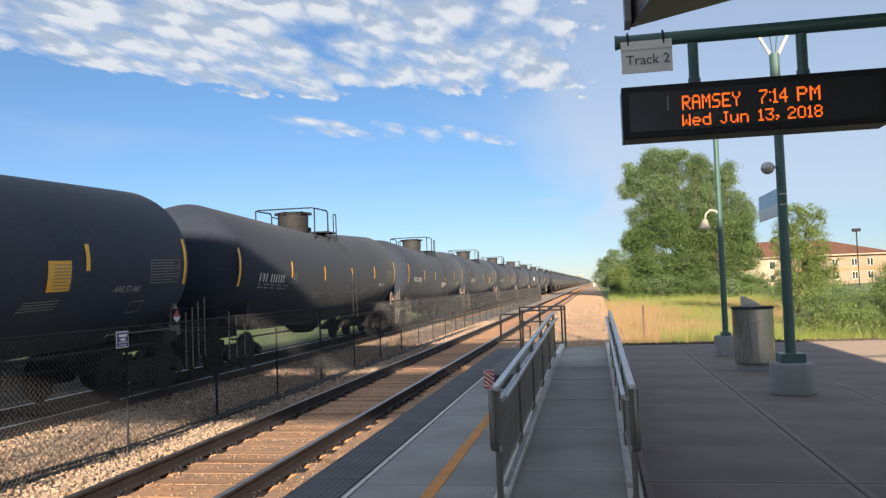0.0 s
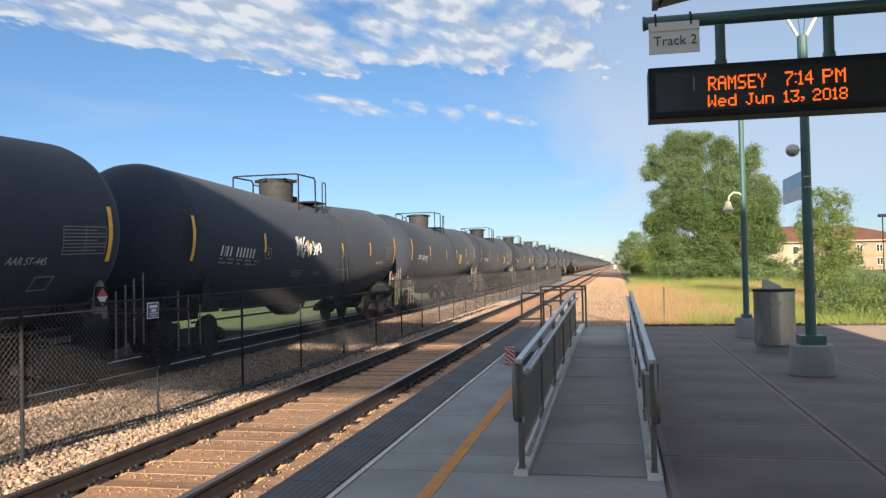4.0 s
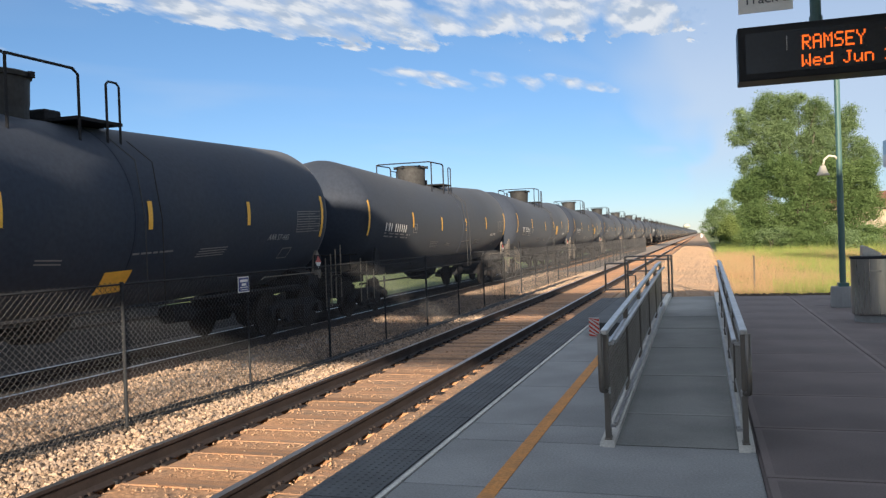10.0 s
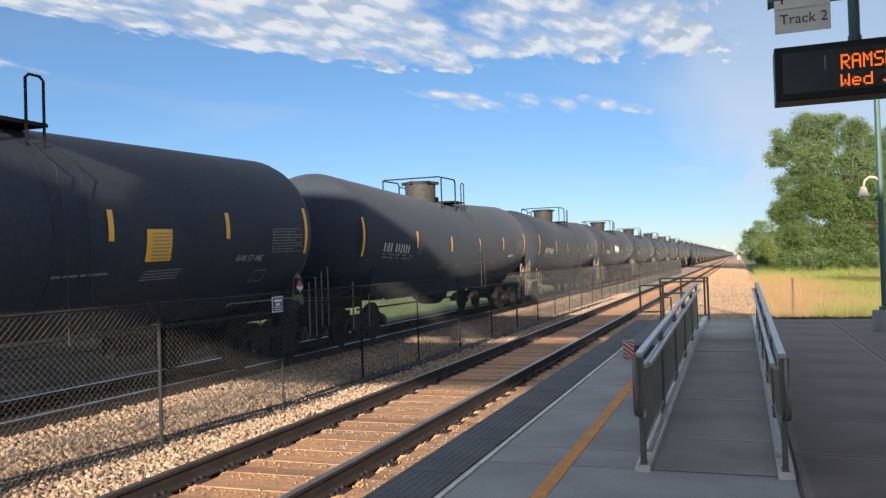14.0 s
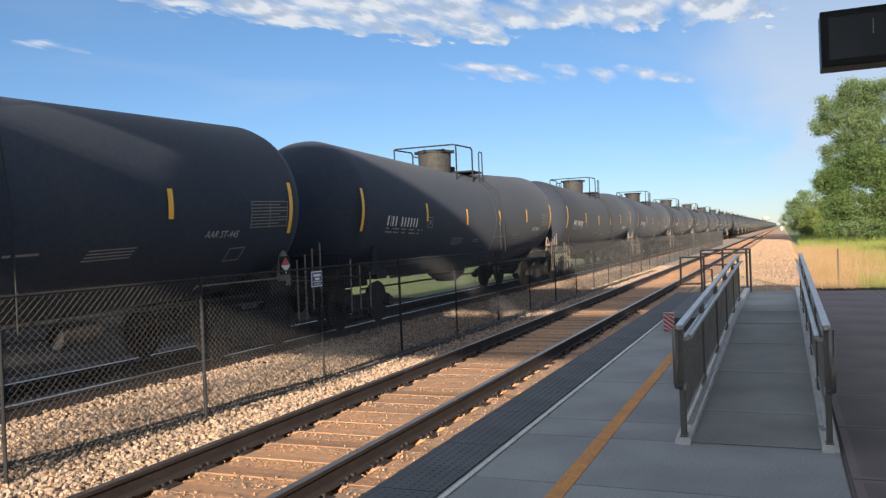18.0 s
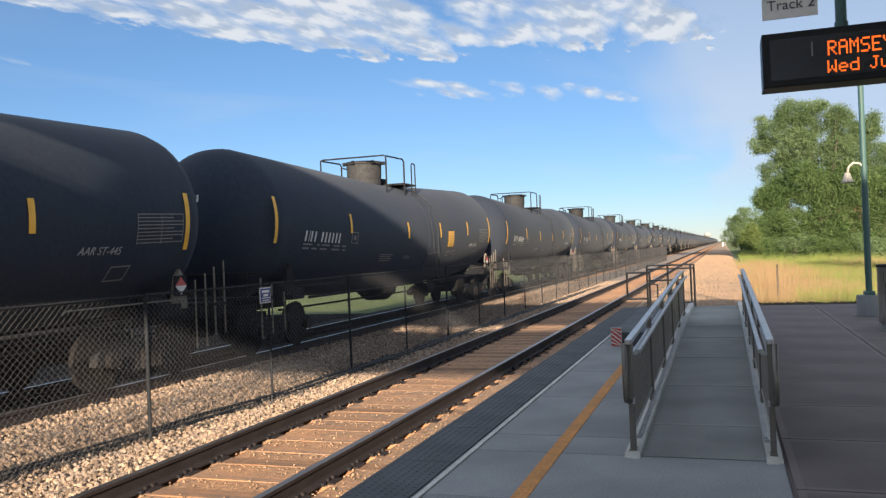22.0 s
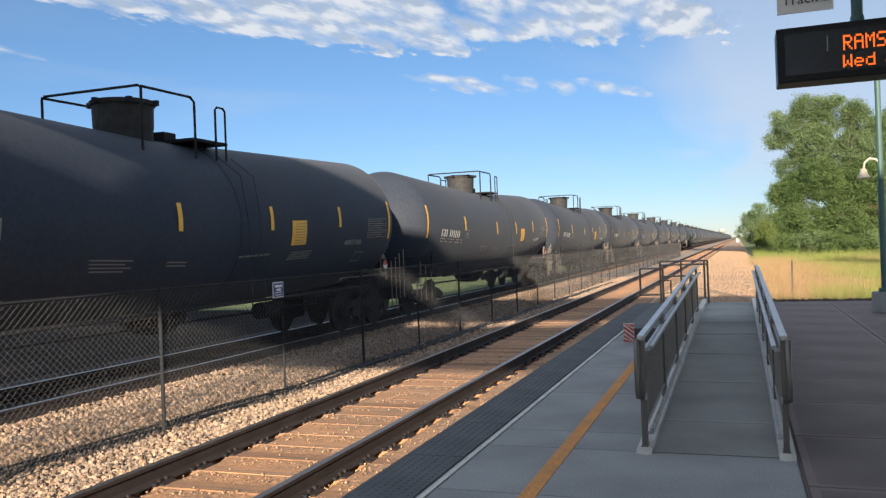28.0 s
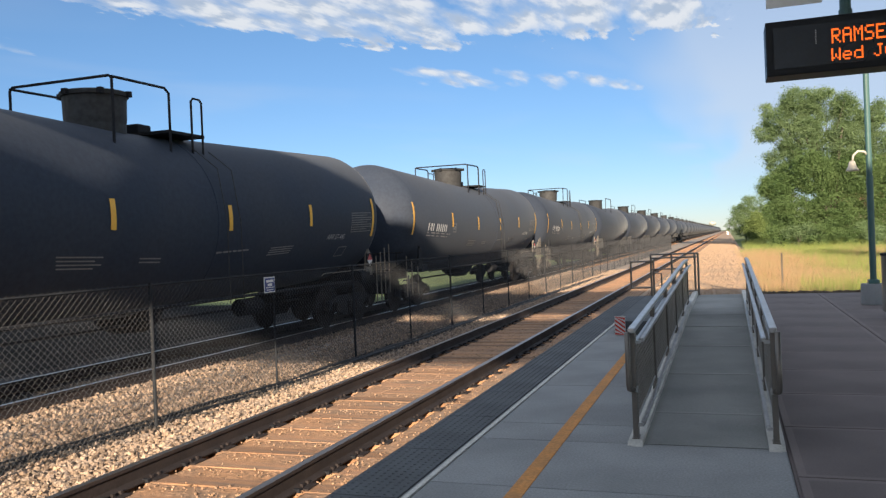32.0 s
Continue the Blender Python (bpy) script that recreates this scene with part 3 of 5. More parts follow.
def handrail(x, side, y_far):
    """A steel handrail of posts, double top rail and perforated panels along one side of the ramp."""
    slope = 0.22 / 8.0
    lift = lambda y: min(0.22, max(0.0, (y - 6.5) * slope))
    rail = thing("handrail", (x, 0, 0), "brushed steel handrail with mesh panels along the ramp", "handrail", "handrails of the ramp")
    posts = [6.55 + (y_far - 6.65) * k / 5 for k in range(6)]
    for y in posts:
        # twin uprights on one foot plate
        for dy in (-0.034, 0.034):
            part("post", boxed(-0.020, 0.020, y + dy - 0.016, y + dy + 0.016, lift(y) + 0.03, lift(y) + 0.868, 0.004), STEEL, rail)
        part("foot", boxed(-0.028, 0.028, y - 0.06, y + 0.06, lift(y) + 0.02, lift(y) + 0.05, 0.004), STEEL, rail)
        for h in (0.14, 0.79):
            part("bracket", boxed(*sorted((side * 0.02, side * 0.062)), y - 0.012, y + 0.012, lift(y) + h - 0.012, lift(y) + h + 0.012), GALV, rail)
    spans = lambda y0, y1: [(y0, lift(y0)), (14.5, lift(14.5)), (y1, lift(y1))] if y0 < 14.5 < y1 else [(y0, lift(y0)), (y1, lift(y1))]

    def bar(name, y0, y1, h, half, deep, x, material, label=""):
        """A flat bar that follows the ramp."""
        run = spans(y0, y1)
        outline = [(y, z + h - deep) for y, z in run] + [(y, z + h) for y, z in run[::-1]]
        bm = prism(bmesh.new(), outline, x - half, x + half, axis="x")
        bmesh.ops.bevel(bm, geom=list(bm.edges), offset=0.006, segments=1, affect="EDGES")
        part(name, bm, material, rail, label)

    bar("top_rail", 6.44, y_far, 0.91, 0.027, 0.04, 0.0, GALV, "pale reflective top rail")
    bar("grab_rail", 6.60, y_far, 0.815, 0.017, 0.034, side * 0.062, GALV, "bright inner grab rail")
    bar("bottom_rail", 6.60, y_far, 0.155, 0.016, 0.032, side * 0.050, GALV, "bright bottom rail")
    part("end_bar", tube(bmesh.new(), [(side * -0.03, 6.43, 0.88), (side * -0.03, 6.43, 0.47), (side * -0.028, 6.44, 0.44), (side * -0.01, 6.49, 0.425), (0.0, 6.53, 0.425)], 0.021, 8), STEEL, rail, "looped end of the rail", smooth=True)
    part("end_clip", boxed(-0.03, 0.03, 6.50, 6.535, 0.40, 0.45, 0.006), GALV, rail)
    for a, b in zip(posts, posts[1:]):
        bm = bmesh.new()
        h0, h1 = 0.19, 0.745
        p, q = a + 0.07, b - 0.07
        n = 34
        for k in range(n + 1):
            y = p + (q - p) * k / n
            box(bm, -0.003, 0.003, y - 0.009, y + 0.009, lift(y) + h0, lift(y) + h1)
        for k in range(15):
            h = h0 + (h1 - h0) * k / 14
            prism(bm, [(p, lift(p) + h - 0.008), (q, lift(q) + h - 0.008), (q, lift(q) + h + 0.008), (p, lift(p) + h + 0.008)], -0.005, 0.005, axis="x")
        panel = part("mesh_panel", bm, PANEL_STEEL, rail, "grey perforated steel panel")
        for h in (h0 - 0.012, h1 + 0.012):
            part("panel_edge", prism(bmesh.new(), [(p, lift(p) + h - 0.012), (q, lift(q) + h - 0.012), (q, lift(q) + h + 0.012), (p, lift(p) + h + 0.012)], -0.012, 0.012, axis="x"), GALV, panel)


def gates():
    g = thing("platform_gate", (0, 18.95, 0.22), "brown-grey steel tube gate at the end of the boarding block", "gate", "gates of the boarding block")
    for x in (-2.12, -1.62):
        part("gate_post", tubed([(x, 0, 0.0 if x > -2 else 0.18), (x, 0, 0.78)], 0.022), STEEL, g)
    for z in (0.19, 0.78):
        part("gate_bar", tubed([(-2.12, 0, z), (-1.62, 0, z)], 0.02), STEEL, g)
    h = thing("platform_gate", (0, 18.90, 0.22), "taller steel tube barrier at the end of the boarding block", "gate", "gates of the boarding block")
    for x in (-1.67, -1.22, -0.73, -0.66):
        part("gate_post", tubed([(x, 0, 0), (x, 0, 0.93)], 0.022), STEEL, h)
    for z, x0, x1 in ((0.93, -1.67, -0.66), (0.85, -1.67, -0.66), (0.60, -1.67, -0.9), (0.10, -0.95, -0.66)):
        part("gate_bar", tubed([(x0, 0, z), (x1, 0, z)], 0.018), STEEL, h)
    part("gate_bar", tubed([(-1.45, 0, 0.05), (-1.45, 0, 0.5), (-1.62, 0, 0.52)], 0.018), STEEL, h)


def fence():
    """The chain-link fence between the two tracks."""
    y0, y1, foot, top = 2.0, 102.0, -0.45, 1.30
    f = thing("chain_link_fence", (-6.5, 0, 0), "dark chain-link fence on steel posts between the tracks", "fence")
    y, k = 5.27, 0
    while y < y1:
        part("post", tubed([(0, y, foot - 0.1), (0, y, top - (0.0 if k % 2 else 0.35))], 0.023 if k % 2 else 0.018, 8), FENCE_POST, f)
        y += 2.77
        k += 1
    part("top_rail", tubed([(0, y0, top - 0.03), (0, y1, top - 0.03)], 0.011, 6), FENCE_POST, f)
    part("bottom_wire", tubed([(0, y0, foot + 0.06), (0, y1, foot + 0.06)], 0.004, 4), WIRE, f)
    # zigzag wires, each a thin three-sided bar
    verts, faces = [], []
    for ya, yb, pitch, rise, r in ((y0, 42.0, 0.042, 0.038, 0.0026), (42.0, y1, 0.080, 0.070, 0.0036)):
        n = int((top - foot - 0.03) / rise)
        zz = foot + 0.04 + rise * np.arange(n + 1)
        for w in range(int((yb - ya) / pitch)):
            yy = ya + pitch * w + ((np.arange(n + 1) + w) % 2) * pitch + 0.003 * math.sin(w * 0.37)
            xx = np.where(np.arange(n + 1) % 2, 0.004, -0.004)
            base = len(verts)
            ring = np.stack([np.stack([xx + tx * r, yy + tq * r, zz], 1) for tx, tq in ((0.0, 1.3), (1.0, -0.8), (-1.0, -0.8))], 1)
            verts += ring.reshape(-1, 3).tolist()
            for j in range(n):
                q = base + 3 * j
                faces += [(q, q + 1, q + 4, q + 3), (q + 1, q + 2, q + 5, q + 4), (q + 2, q, q + 3, q + 5)]
    raw("wire_mesh", verts, faces, WIRE, f, "diamond wire mesh")
    sign = thing("fence_sign", (-6.46, 10.64, 1.11), "small blue and white warning sign on the fence", "sign", turn=90)
    part("plate", boxed(-0.15, 0.15, -0.008, 0.0, -0.115, 0.115, 0.003), SIGN_WHITE, sign)
    part("panel", boxed(-0.135, 0.135, -0.012, -0.008, -0.10, 0.10), SIGN_BLUE, sign, "dark blue panel")
    bm = bmesh.new()
    for z, w in ((0.055, 0.20), (0.0, 0.12), (-0.04, 0.22), (-0.075, 0.18)):
        box(bm, -w / 2, w / 2, -0.015, -0.012, z - (0.018 if z > -0.02 else 0.006), z + (0.018 if z > -0.02 else 0.006))
    part("lettering", bm, SIGN_WHITE, sign, "white unreadable lettering")


GLYPHS = {
    "R": "11110 10001 10001 11110 10100 10010 10001", "A": "01110 10001 10001 11111 10001 10001 10001", "M": "10001 11011 10101 10101 10001 10001 10001", "S": "01111 10000 10000 01110 00001 00001 11110",
    "E": "11111 10000 10000 11110 10000 10000 11111", "Y": "10001 10001 01010 00100 00100 00100 00100", "7": "11111 00001 00010 00100 01000 01000 01000", ":": "0 1 0 0 0 1 0", "1": "010 110 010 010 010 010 111",
    "4": "00010 00110 01010 10010 11111 00010 00010", "P": "11110 10001 10001 11110 10000 10000 10000", "W": "10001 10001 10001 10101 10101 11011 10001", "e": "00000 00000 01110 10001 11111 10000 01110",
    "d": "00001 00001 01111 10001 10001 10001 01111", "J": "00111 00010 00010 00010 00010 10010 01100", "u": "00000 00000 10001 10001 10001 10011 01101", "n": "00000 00000 11110 10001 10001 10001 10001",
    "3": "11111 00001 00010 00110 00001 10001 01110", ",": "00 00 00 00 11 01 10", "2": "01110 10001 00001 00110 01000 10000 11111", "0": "01110 10001 10001 10001 10001 10001 01110", "8": "01110 10001 10001 01110 10001 10001 01110",
}


def dots(text, x0, x1, z0, z1):
    """A word of lit dots between x0 and x1."""
    cols = [[row[c] for row in GLYPHS[ch].split()] if c >= 0 else None for ch in text for c in [*range(len(GLYPHS[ch].split()[0])), -1]][:-1]
    w, h = (x1 - x0) / len(cols), (z1 - z0) / 7
    bm = bmesh.new()
    for i, col in enumerate(cols):
        for j, on in enumerate(col or ()):
            if on == "1":
                box(bm, x0 + i * w + 0.10 * w, x0 + (i + 1) * w, -0.0065, -0.0042, z1 - (j + 1) * h + 0.12 * h, z1 - j * h)
    return bm


def sign_gantry():
    """The cantilever arm with the display, the track sign and the canopy's corner above."""
    arm = thing("sign_arm", (0, 6.0, 3.38), "dark green steel arm that carries the display", "sign arm")
    part("pipe", tubed([(0.27, 0.12, 0.0), (9.0, 0.12, 0.0)], 0.047, 14), GREEN, arm)
    part("end_cap", tubed([(0.255, 0.12, 0.0), (0.275, 0.12, 0.0)], 0.052, 14), GREEN, arm)
    for x in (0.79, 1.51):
        part("drop_pipe", tubed([(x, 0.12, -0.05), (x, 0.12, -0.40)], 0.036, 12), GREEN, arm)
        part("collar", tubed([(x, 0.12, -0.30), (x, 0.12, -0.41)], 0.043, 12), GREEN, arm)
    part("arm_column", tubed([(8.9, 0.12, -3.38), (8.9, 0.12, 0.06)], 0.10, 14), GREEN, arm)
    disp = thing("departure_display", (0.28, 6.0, 2.661), "long black electronic display with amber letters", "display")
    part("casing", boxed(0, 1.735, 0.0, 0.25, 0, 0.367, 0.008), BLACK, disp)
    part("screen", boxed(0.05, 1.685, -0.004, 0.0, 0.045, 0.322), SCREEN, disp)
    for text, x0, x1, z0, z1 in (("RAMSEY", 0.405, 0.79, 0.178, 0.276), ("7:14", 0.911, 1.094, 0.180, 0.278), ("PM", 1.152, 1.30, 0.181, 0.279), ("Wed", 0.40, 0.591, 0.064, 0.146), ("Jun", 0.652, 0.835, 0.065, 0.147), ("13,", 0.90, 1.033, 0.065, 0.147), ("2018", 1.087, 1.308, 0.066, 0.148)):
        part("lit_word", dots(text, x0, x1, z0, z1), LED, disp, "amber dot-matrix word")
    bm = bmesh.new()
    for k in range(7):
        box(bm, 0.308, 0.314, -0.006, -0.0042, 0.188 + 0.0145 * k, 0.194 + 0.0145 * k)
    part("status_dots", bm, MARK_WHITE, disp, "column of faint pale dots")
    tr = thing("track_sign", (0.29, 5.98, 3.34), "white hanging sign that reads Track 2", "sign")
    part("plate", boxed(0, 0.345, -0.004, 0.004, -0.225, 0.0, 0.002), SIGN_WHITE, tr)
    part("clamp_bar", boxed(0.0, 0.345, -0.012, -0.004, -0.062, -0.03), SIGN_WHITE, tr, "clamping bar along its top")
    for x in (0.05, 0.29):
        part("hook", tubed([(x, 0, -0.03), (x, 0.0, 0.03), (x, 0.04, 0.07)], 0.008, 6), FENCE_POST, tr)
    lettering("lettering", "Track 2", 0.096, SIGN_TEXT, tr, pose(0.03, -0.006, -0.165, 90), "dark sans-serif lettering")


def canopy():
    c = thing("platform_canopy", (0, 0, 0), "dark metal canopy roof over the platform", "canopy", kind="structure")
    bm = bmesh.new()
    prism(bm, [(1.62, 4.41), (5.0, 5.05), (9.2, 4.4), (9.2, 4.62), (5.0, 5.3), (1.62, 4.70)], -32, 8.5)
    part("roof", bm, CANOPY, c)
    # the free corner flares out towards the track
    bm = bmesh.new()
    low = [bm.verts.new(p) for p in ((1.617, 8.5, 4.41), (0.50, 8.5, 4.20), (1.617, 3.0, 4.41))]
    high = [bm.verts.new(p) for p in ((1.617, 8.5, 4.70), (0.50, 8.5, 4.50), (1.617, 3.0, 4.70))]
    bm.faces.new(low)
    bm.faces.new(high[::-1])
    for i in range(3):
        bm.faces.new((low[i], high[i], high[(i + 1) % 3], low[(i + 1) % 3]))
    bmesh.ops.recalc_face_normals(bm, faces=bm.faces)
    part("corner_roof", bm, CANOPY, c)
    part("fascia", prism(bmesh.new(), [(0.497, 4.18), (0.44, 4.18), (0.44, 4.55), (0.497, 4.55)], 8.2, 8.5), CANOPY, c)
    for y in (2, -6, -14, -22, -30):
        part("column", tubed([(5.0, y, 0), (5.0, y, 5.1)], 0.11, 14), GREEN, c)


def footbridge():
    """An unseen roofed footbridge over the tracks behind the walk, placed for its shadow."""
    b = thing("footbridge", (0, 0, 0), "unseen enclosed footbridge across the tracks, added for its shade", "footbridge", kind="structure")
    part("deck", boxed(-16, 11.5, -15.0, -12.5, 7.66, 8.75), CANOPY, b)
    part("roof", boxed(-16, 11.5, -15.0, -12.5, 10.33, 11.83), CANOPY, b)
    # panel, posts, rails, bars and slit heights are invented to trim the sun streaks
    part("wall_panel", boxed(-1.95, 0.74, -13.78, -13.70, 8.75, 10.33), CANOPY, b, "solid side panel added to block the sun")
    for x in (2.05, 3.88, 5.7, 7.5, 9.3):
        part("window_post", boxed(x - 0.15, x + 0.15, -13.78, -13.70, 9.22, 9.86), CANOPY, b)
    for z in (9.29, 9.79):
        part("window_rail", boxed(0.74, 11.5, -13.78, -13.72, z - 0.07, z + 0.07), CANOPY, b)
    for z in (9.33, 9.52, 9.71):
        part("window_bar", boxed(-16, -1.95, -13.78, -13.72, z - 0.045, z + 0.045), CANOPY, b)
    part("window_sill", boxed(-16, 11.5, -13.79, -13.71, 8.75, 9.22), CANOPY, b)
    part("window_head", boxed(-16, 11.5, -13.79, -13.71, 9.86, 10.33), CANOPY, b)
    for k in range(8):
        x = -15.8 + k * 3.87
        for y in (-14.95, -12.6):
            part("mullion", boxed(x - 0.06, x + 0.06, y, y + 0.06, 8.75, 10.33), CANOPY, b)
    for x in (-15, 10.4):
        part("pier", boxed(x - 0.6, x + 0.6, -14.6, -12.9, -0.6, 7.66), CONCRETE, b)


def lamp_posts():
    p = thing("platform_lamp_post", (2.72, 12.55, 0), "dark green lamp post on a round concrete plinth", "lamp post", "platform lamp posts")
    part("plinth", lathe(bmesh.new(), [(0.30, 0.0), (0.31, 0.02), (0.295, 0.42), (0.285, 0.44)], 28), CONCRETE, p, "round concrete plinth", smooth=False)
    part("base_plate", boxed(-0.17, 0.17, -0.17, 0.17, 0.44, 0.57, 0.01), GREEN, p)
    part("pole", tubed([(0, 0, 0.5), (0, 0, 4.4)], 0.075, 16, 0.062), GREEN, p)
    part("upper_pole", tubed([(0, 0, 4.4), (0, 0, 4.86)], 0.07, 16), GREEN, p)
    for s in (-1, 1):
        part("arm", tubed([(s * 0.04, 0, 4.82), (s * 0.235, 0, 5.2)], 0.022, 8), LAMP_WHITE, p, "pale slanting lamp arm")
        part("strut", tubed([(s * 0.02, 0, 4.86), (s * 0.05, 0, 5.15)], 0.008, 6), GREEN, p)
    part("lamp_tray", boxed(-0.32, 0.32, -0.2, 0.2, 5.18, 5.24, 0.02), CANOPY, p)
    part("bracket", tubed([(0, 0, 3.22), (-0.14, -0.02, 3.22)], 0.014, 6), GALV, p)
    bm = bmesh.new()
    bmesh.ops.create_uvsphere(bm, u_segments=16, v_segments=10, radius=0.095, matrix=Matrix.Translation((-0.18, -0.03, 3.21)) @ Matrix.Diagonal((1, 1, 0.95, 1)))
    part("speaker", bm, GALV, p, "small round grey loudspeaker", smooth=True)
    s = thing("hanging_panel", (2.72, 12.55, 2.74), "flat pale blue panel clamped to a lamp post", "panel", turn=90)
    part("plate", boxed(0.10, 1.62, -0.012, 0.012, -0.20, 0.20, 0.003), PALE_BLUE, s)
    part("lower_plate", boxed(0.102, 1.618, -0.015, 0.015, -0.199, -0.02, 0.002), SIGN_WHITE, s, "pale lower half")
    for z in (-0.07, 0.08):
        part("clamp", boxed(-0.08, 0.13, -0.045, 0.045, z, z + 0.014, 0.003), LAMP_WHITE, s)
    q = thing("platform_lamp_post", (2.74, 18.6, 0), "green lamp post with a white bell lamp", "lamp post", "platform lamp posts")
    part("plinth", lathe(bmesh.new(), [(0.24, 0.0), (0.245, 0.02), (0.235, 0.42)], 24), CONCRETE, q, "round concrete plinth")
    part("base_plate", boxed(-0.10, 0.10, -0.10, 0.10, 0.42, 0.50, 0.01), GREEN, q)
    part("pole", tubed([(0, 0, 0.45), (0, 0, 2.6)], 0.062, 14), GREEN, q)
    part("upper_pole", tubed([(0, 0, 2.6), (0, 0, 5.6)], 0.055, 14), GREEN, q)
    part("neck", tubed([(0, 0, 3.0), (-0.08, -0.02, 3.1), (-0.2, -0.05, 3.12), (-0.29, -0.07, 3.04), (-0.32, -0.08, 2.9)], 0.022, 8), BELL_CREAM, q, "white swan-neck bracket", smooth=True)
    part("bell", lathe(bmesh.new(), [(0.05, 2.92), (0.07, 2.86), (0.085, 2.8), (0.125, 2.74), (0.125, 2.72)], 18, (-0.32, -0.08, 0)), BELL_CREAM, q, "white bell shade", smooth=True)


def litter_bin():
    b = thing("litter_bin", (2.80, 15.75, 0), "round brushed steel litter bin with a slanted top flap", "litter bin")
    part("base", lathe(bmesh.new(), [(0.31, 0.0), (0.31, 0.12), (0.30, 0.13)], 32), CONCRETE, b, "concrete base ring")
    part("body", lathe(bmesh.new(), [(0.345, 0.13), (0.35, 0.15), (0.35, 1.08), (0.345, 1.09)], 72), BIN_STEEL, b, smooth=False)
    part("rim", lathe(bmesh.new(), [(0.36, 1.085), (0.365, 1.10), (0.36, 1.125), (0.30, 1.13)], 40), FENCE_POST, b, "dark rim")
    bm = bmesh.new()
    prism(bm, [(-0.17, 1.12), (0.10, 1.12), (0.12, 1.17), (-0.13, 1.31), (-0.17, 1.31)], -0.14, 0.14)
    part("flap", bm, GALV, b, "slanted pale steel flap")
    part("handle", boxed(-0.11, 0.07, -0.358, -0.345, 0.86, 0.895, 0.004), BIN_STEEL, b)


# ---- the train ----
PLACARD_Y, PLACARD_Z = 7.25, 1.34
CAR = 17.631  # length over couplers
DRAWN = CAR / 18.1  # the cars are drawn to this share of the longest type
TANK_R, TANK_Z = 1.52, 2.335  # above the rail, at the middle
TANK_RISE = 0.030  # the tank is bent: its ends lie higher than its middle


def bent(bm):
    for v in bm.verts:
        v.co.z += TANK_RISE * abs(v.co.y)
    return bm


def skin(bm, y0, y1, a0, a1, off=0.006, steps=4, lean=0.0):
    """A strip that lies on the tank's side; a: degrees above (+) or below (-) its middle, on the side of +x."""
    row = []
    for k in range(steps + 1):
        a = radians(a0 + (a1 - a0) * k / steps)
        p = ((TANK_R + off) * math.cos(a), (TANK_R + off) * math.sin(a) + TANK_Z)
        s = lean * k / steps
        row.append((bm.verts.new((p[0], y0 + s, p[1])), bm.verts.new((p[0], y1 + s, p[1]))))
    for (a, b), (c, d) in zip(row, row[1:]):
        bm.faces.new((a, b, d, c))


def truck(parent, y):
    """A two-axle freight truck: side frames, springs, bolster and four wheels."""
    t = part("truck", boxed(-0.55, 0.55, y - 0.22, y + 0.22, 0.42, 0.78, 0.03), TRUCK, parent, "rusty brown two-axle truck")
    for s in (-1, 1):
        bm = bmesh.new()
        prof = [(-1.16, 0.40), (-1.10, 0.60), (-0.70, 0.70), (0.70, 0.70), (1.10, 0.60), (1.16, 0.40), (0.98, 0.38), (0.74, 0.46), (0.44, 0.24), (-0.44, 0.24), (-0.74, 0.46), (-0.98, 0.38)]
        prism(bm, [(y + a, b) for a, b in prof], s * 1.0 - 0.07, s * 1.0 + 0.07, axis="x")
        part("side_frame", bm, TRUCK, t)
        bm = bmesh.new()
        for k in (-0.16, 0.0, 0.16):
            lathe(bm, [(0.07, 0.26), (0.07, 0.56)], 8, (s * 1.075, y + k, 0))
        part("spring_nest", bm, WHEEL, t)
        for a in (-0.89, 0.89):
            bm = bmesh.new()
            lathe(bm, [(0.10, -0.10), (0.12, 0.08)], 10, (s * 1.10, y + a, 0.46), "x")
            part("bearing_cap", bm, WHEEL, t)
            bm = bmesh.new()
            lathe(bm, [(0.20, -0.03), (0.40, -0.05), (0.43, -0.05), (0.457, 0.05), (0.47, 0.07), (0.3, 0.07)], 26, (s * 0.77, y + a, 0.457), "x")
            part("wheel", bm, WHEEL, t)


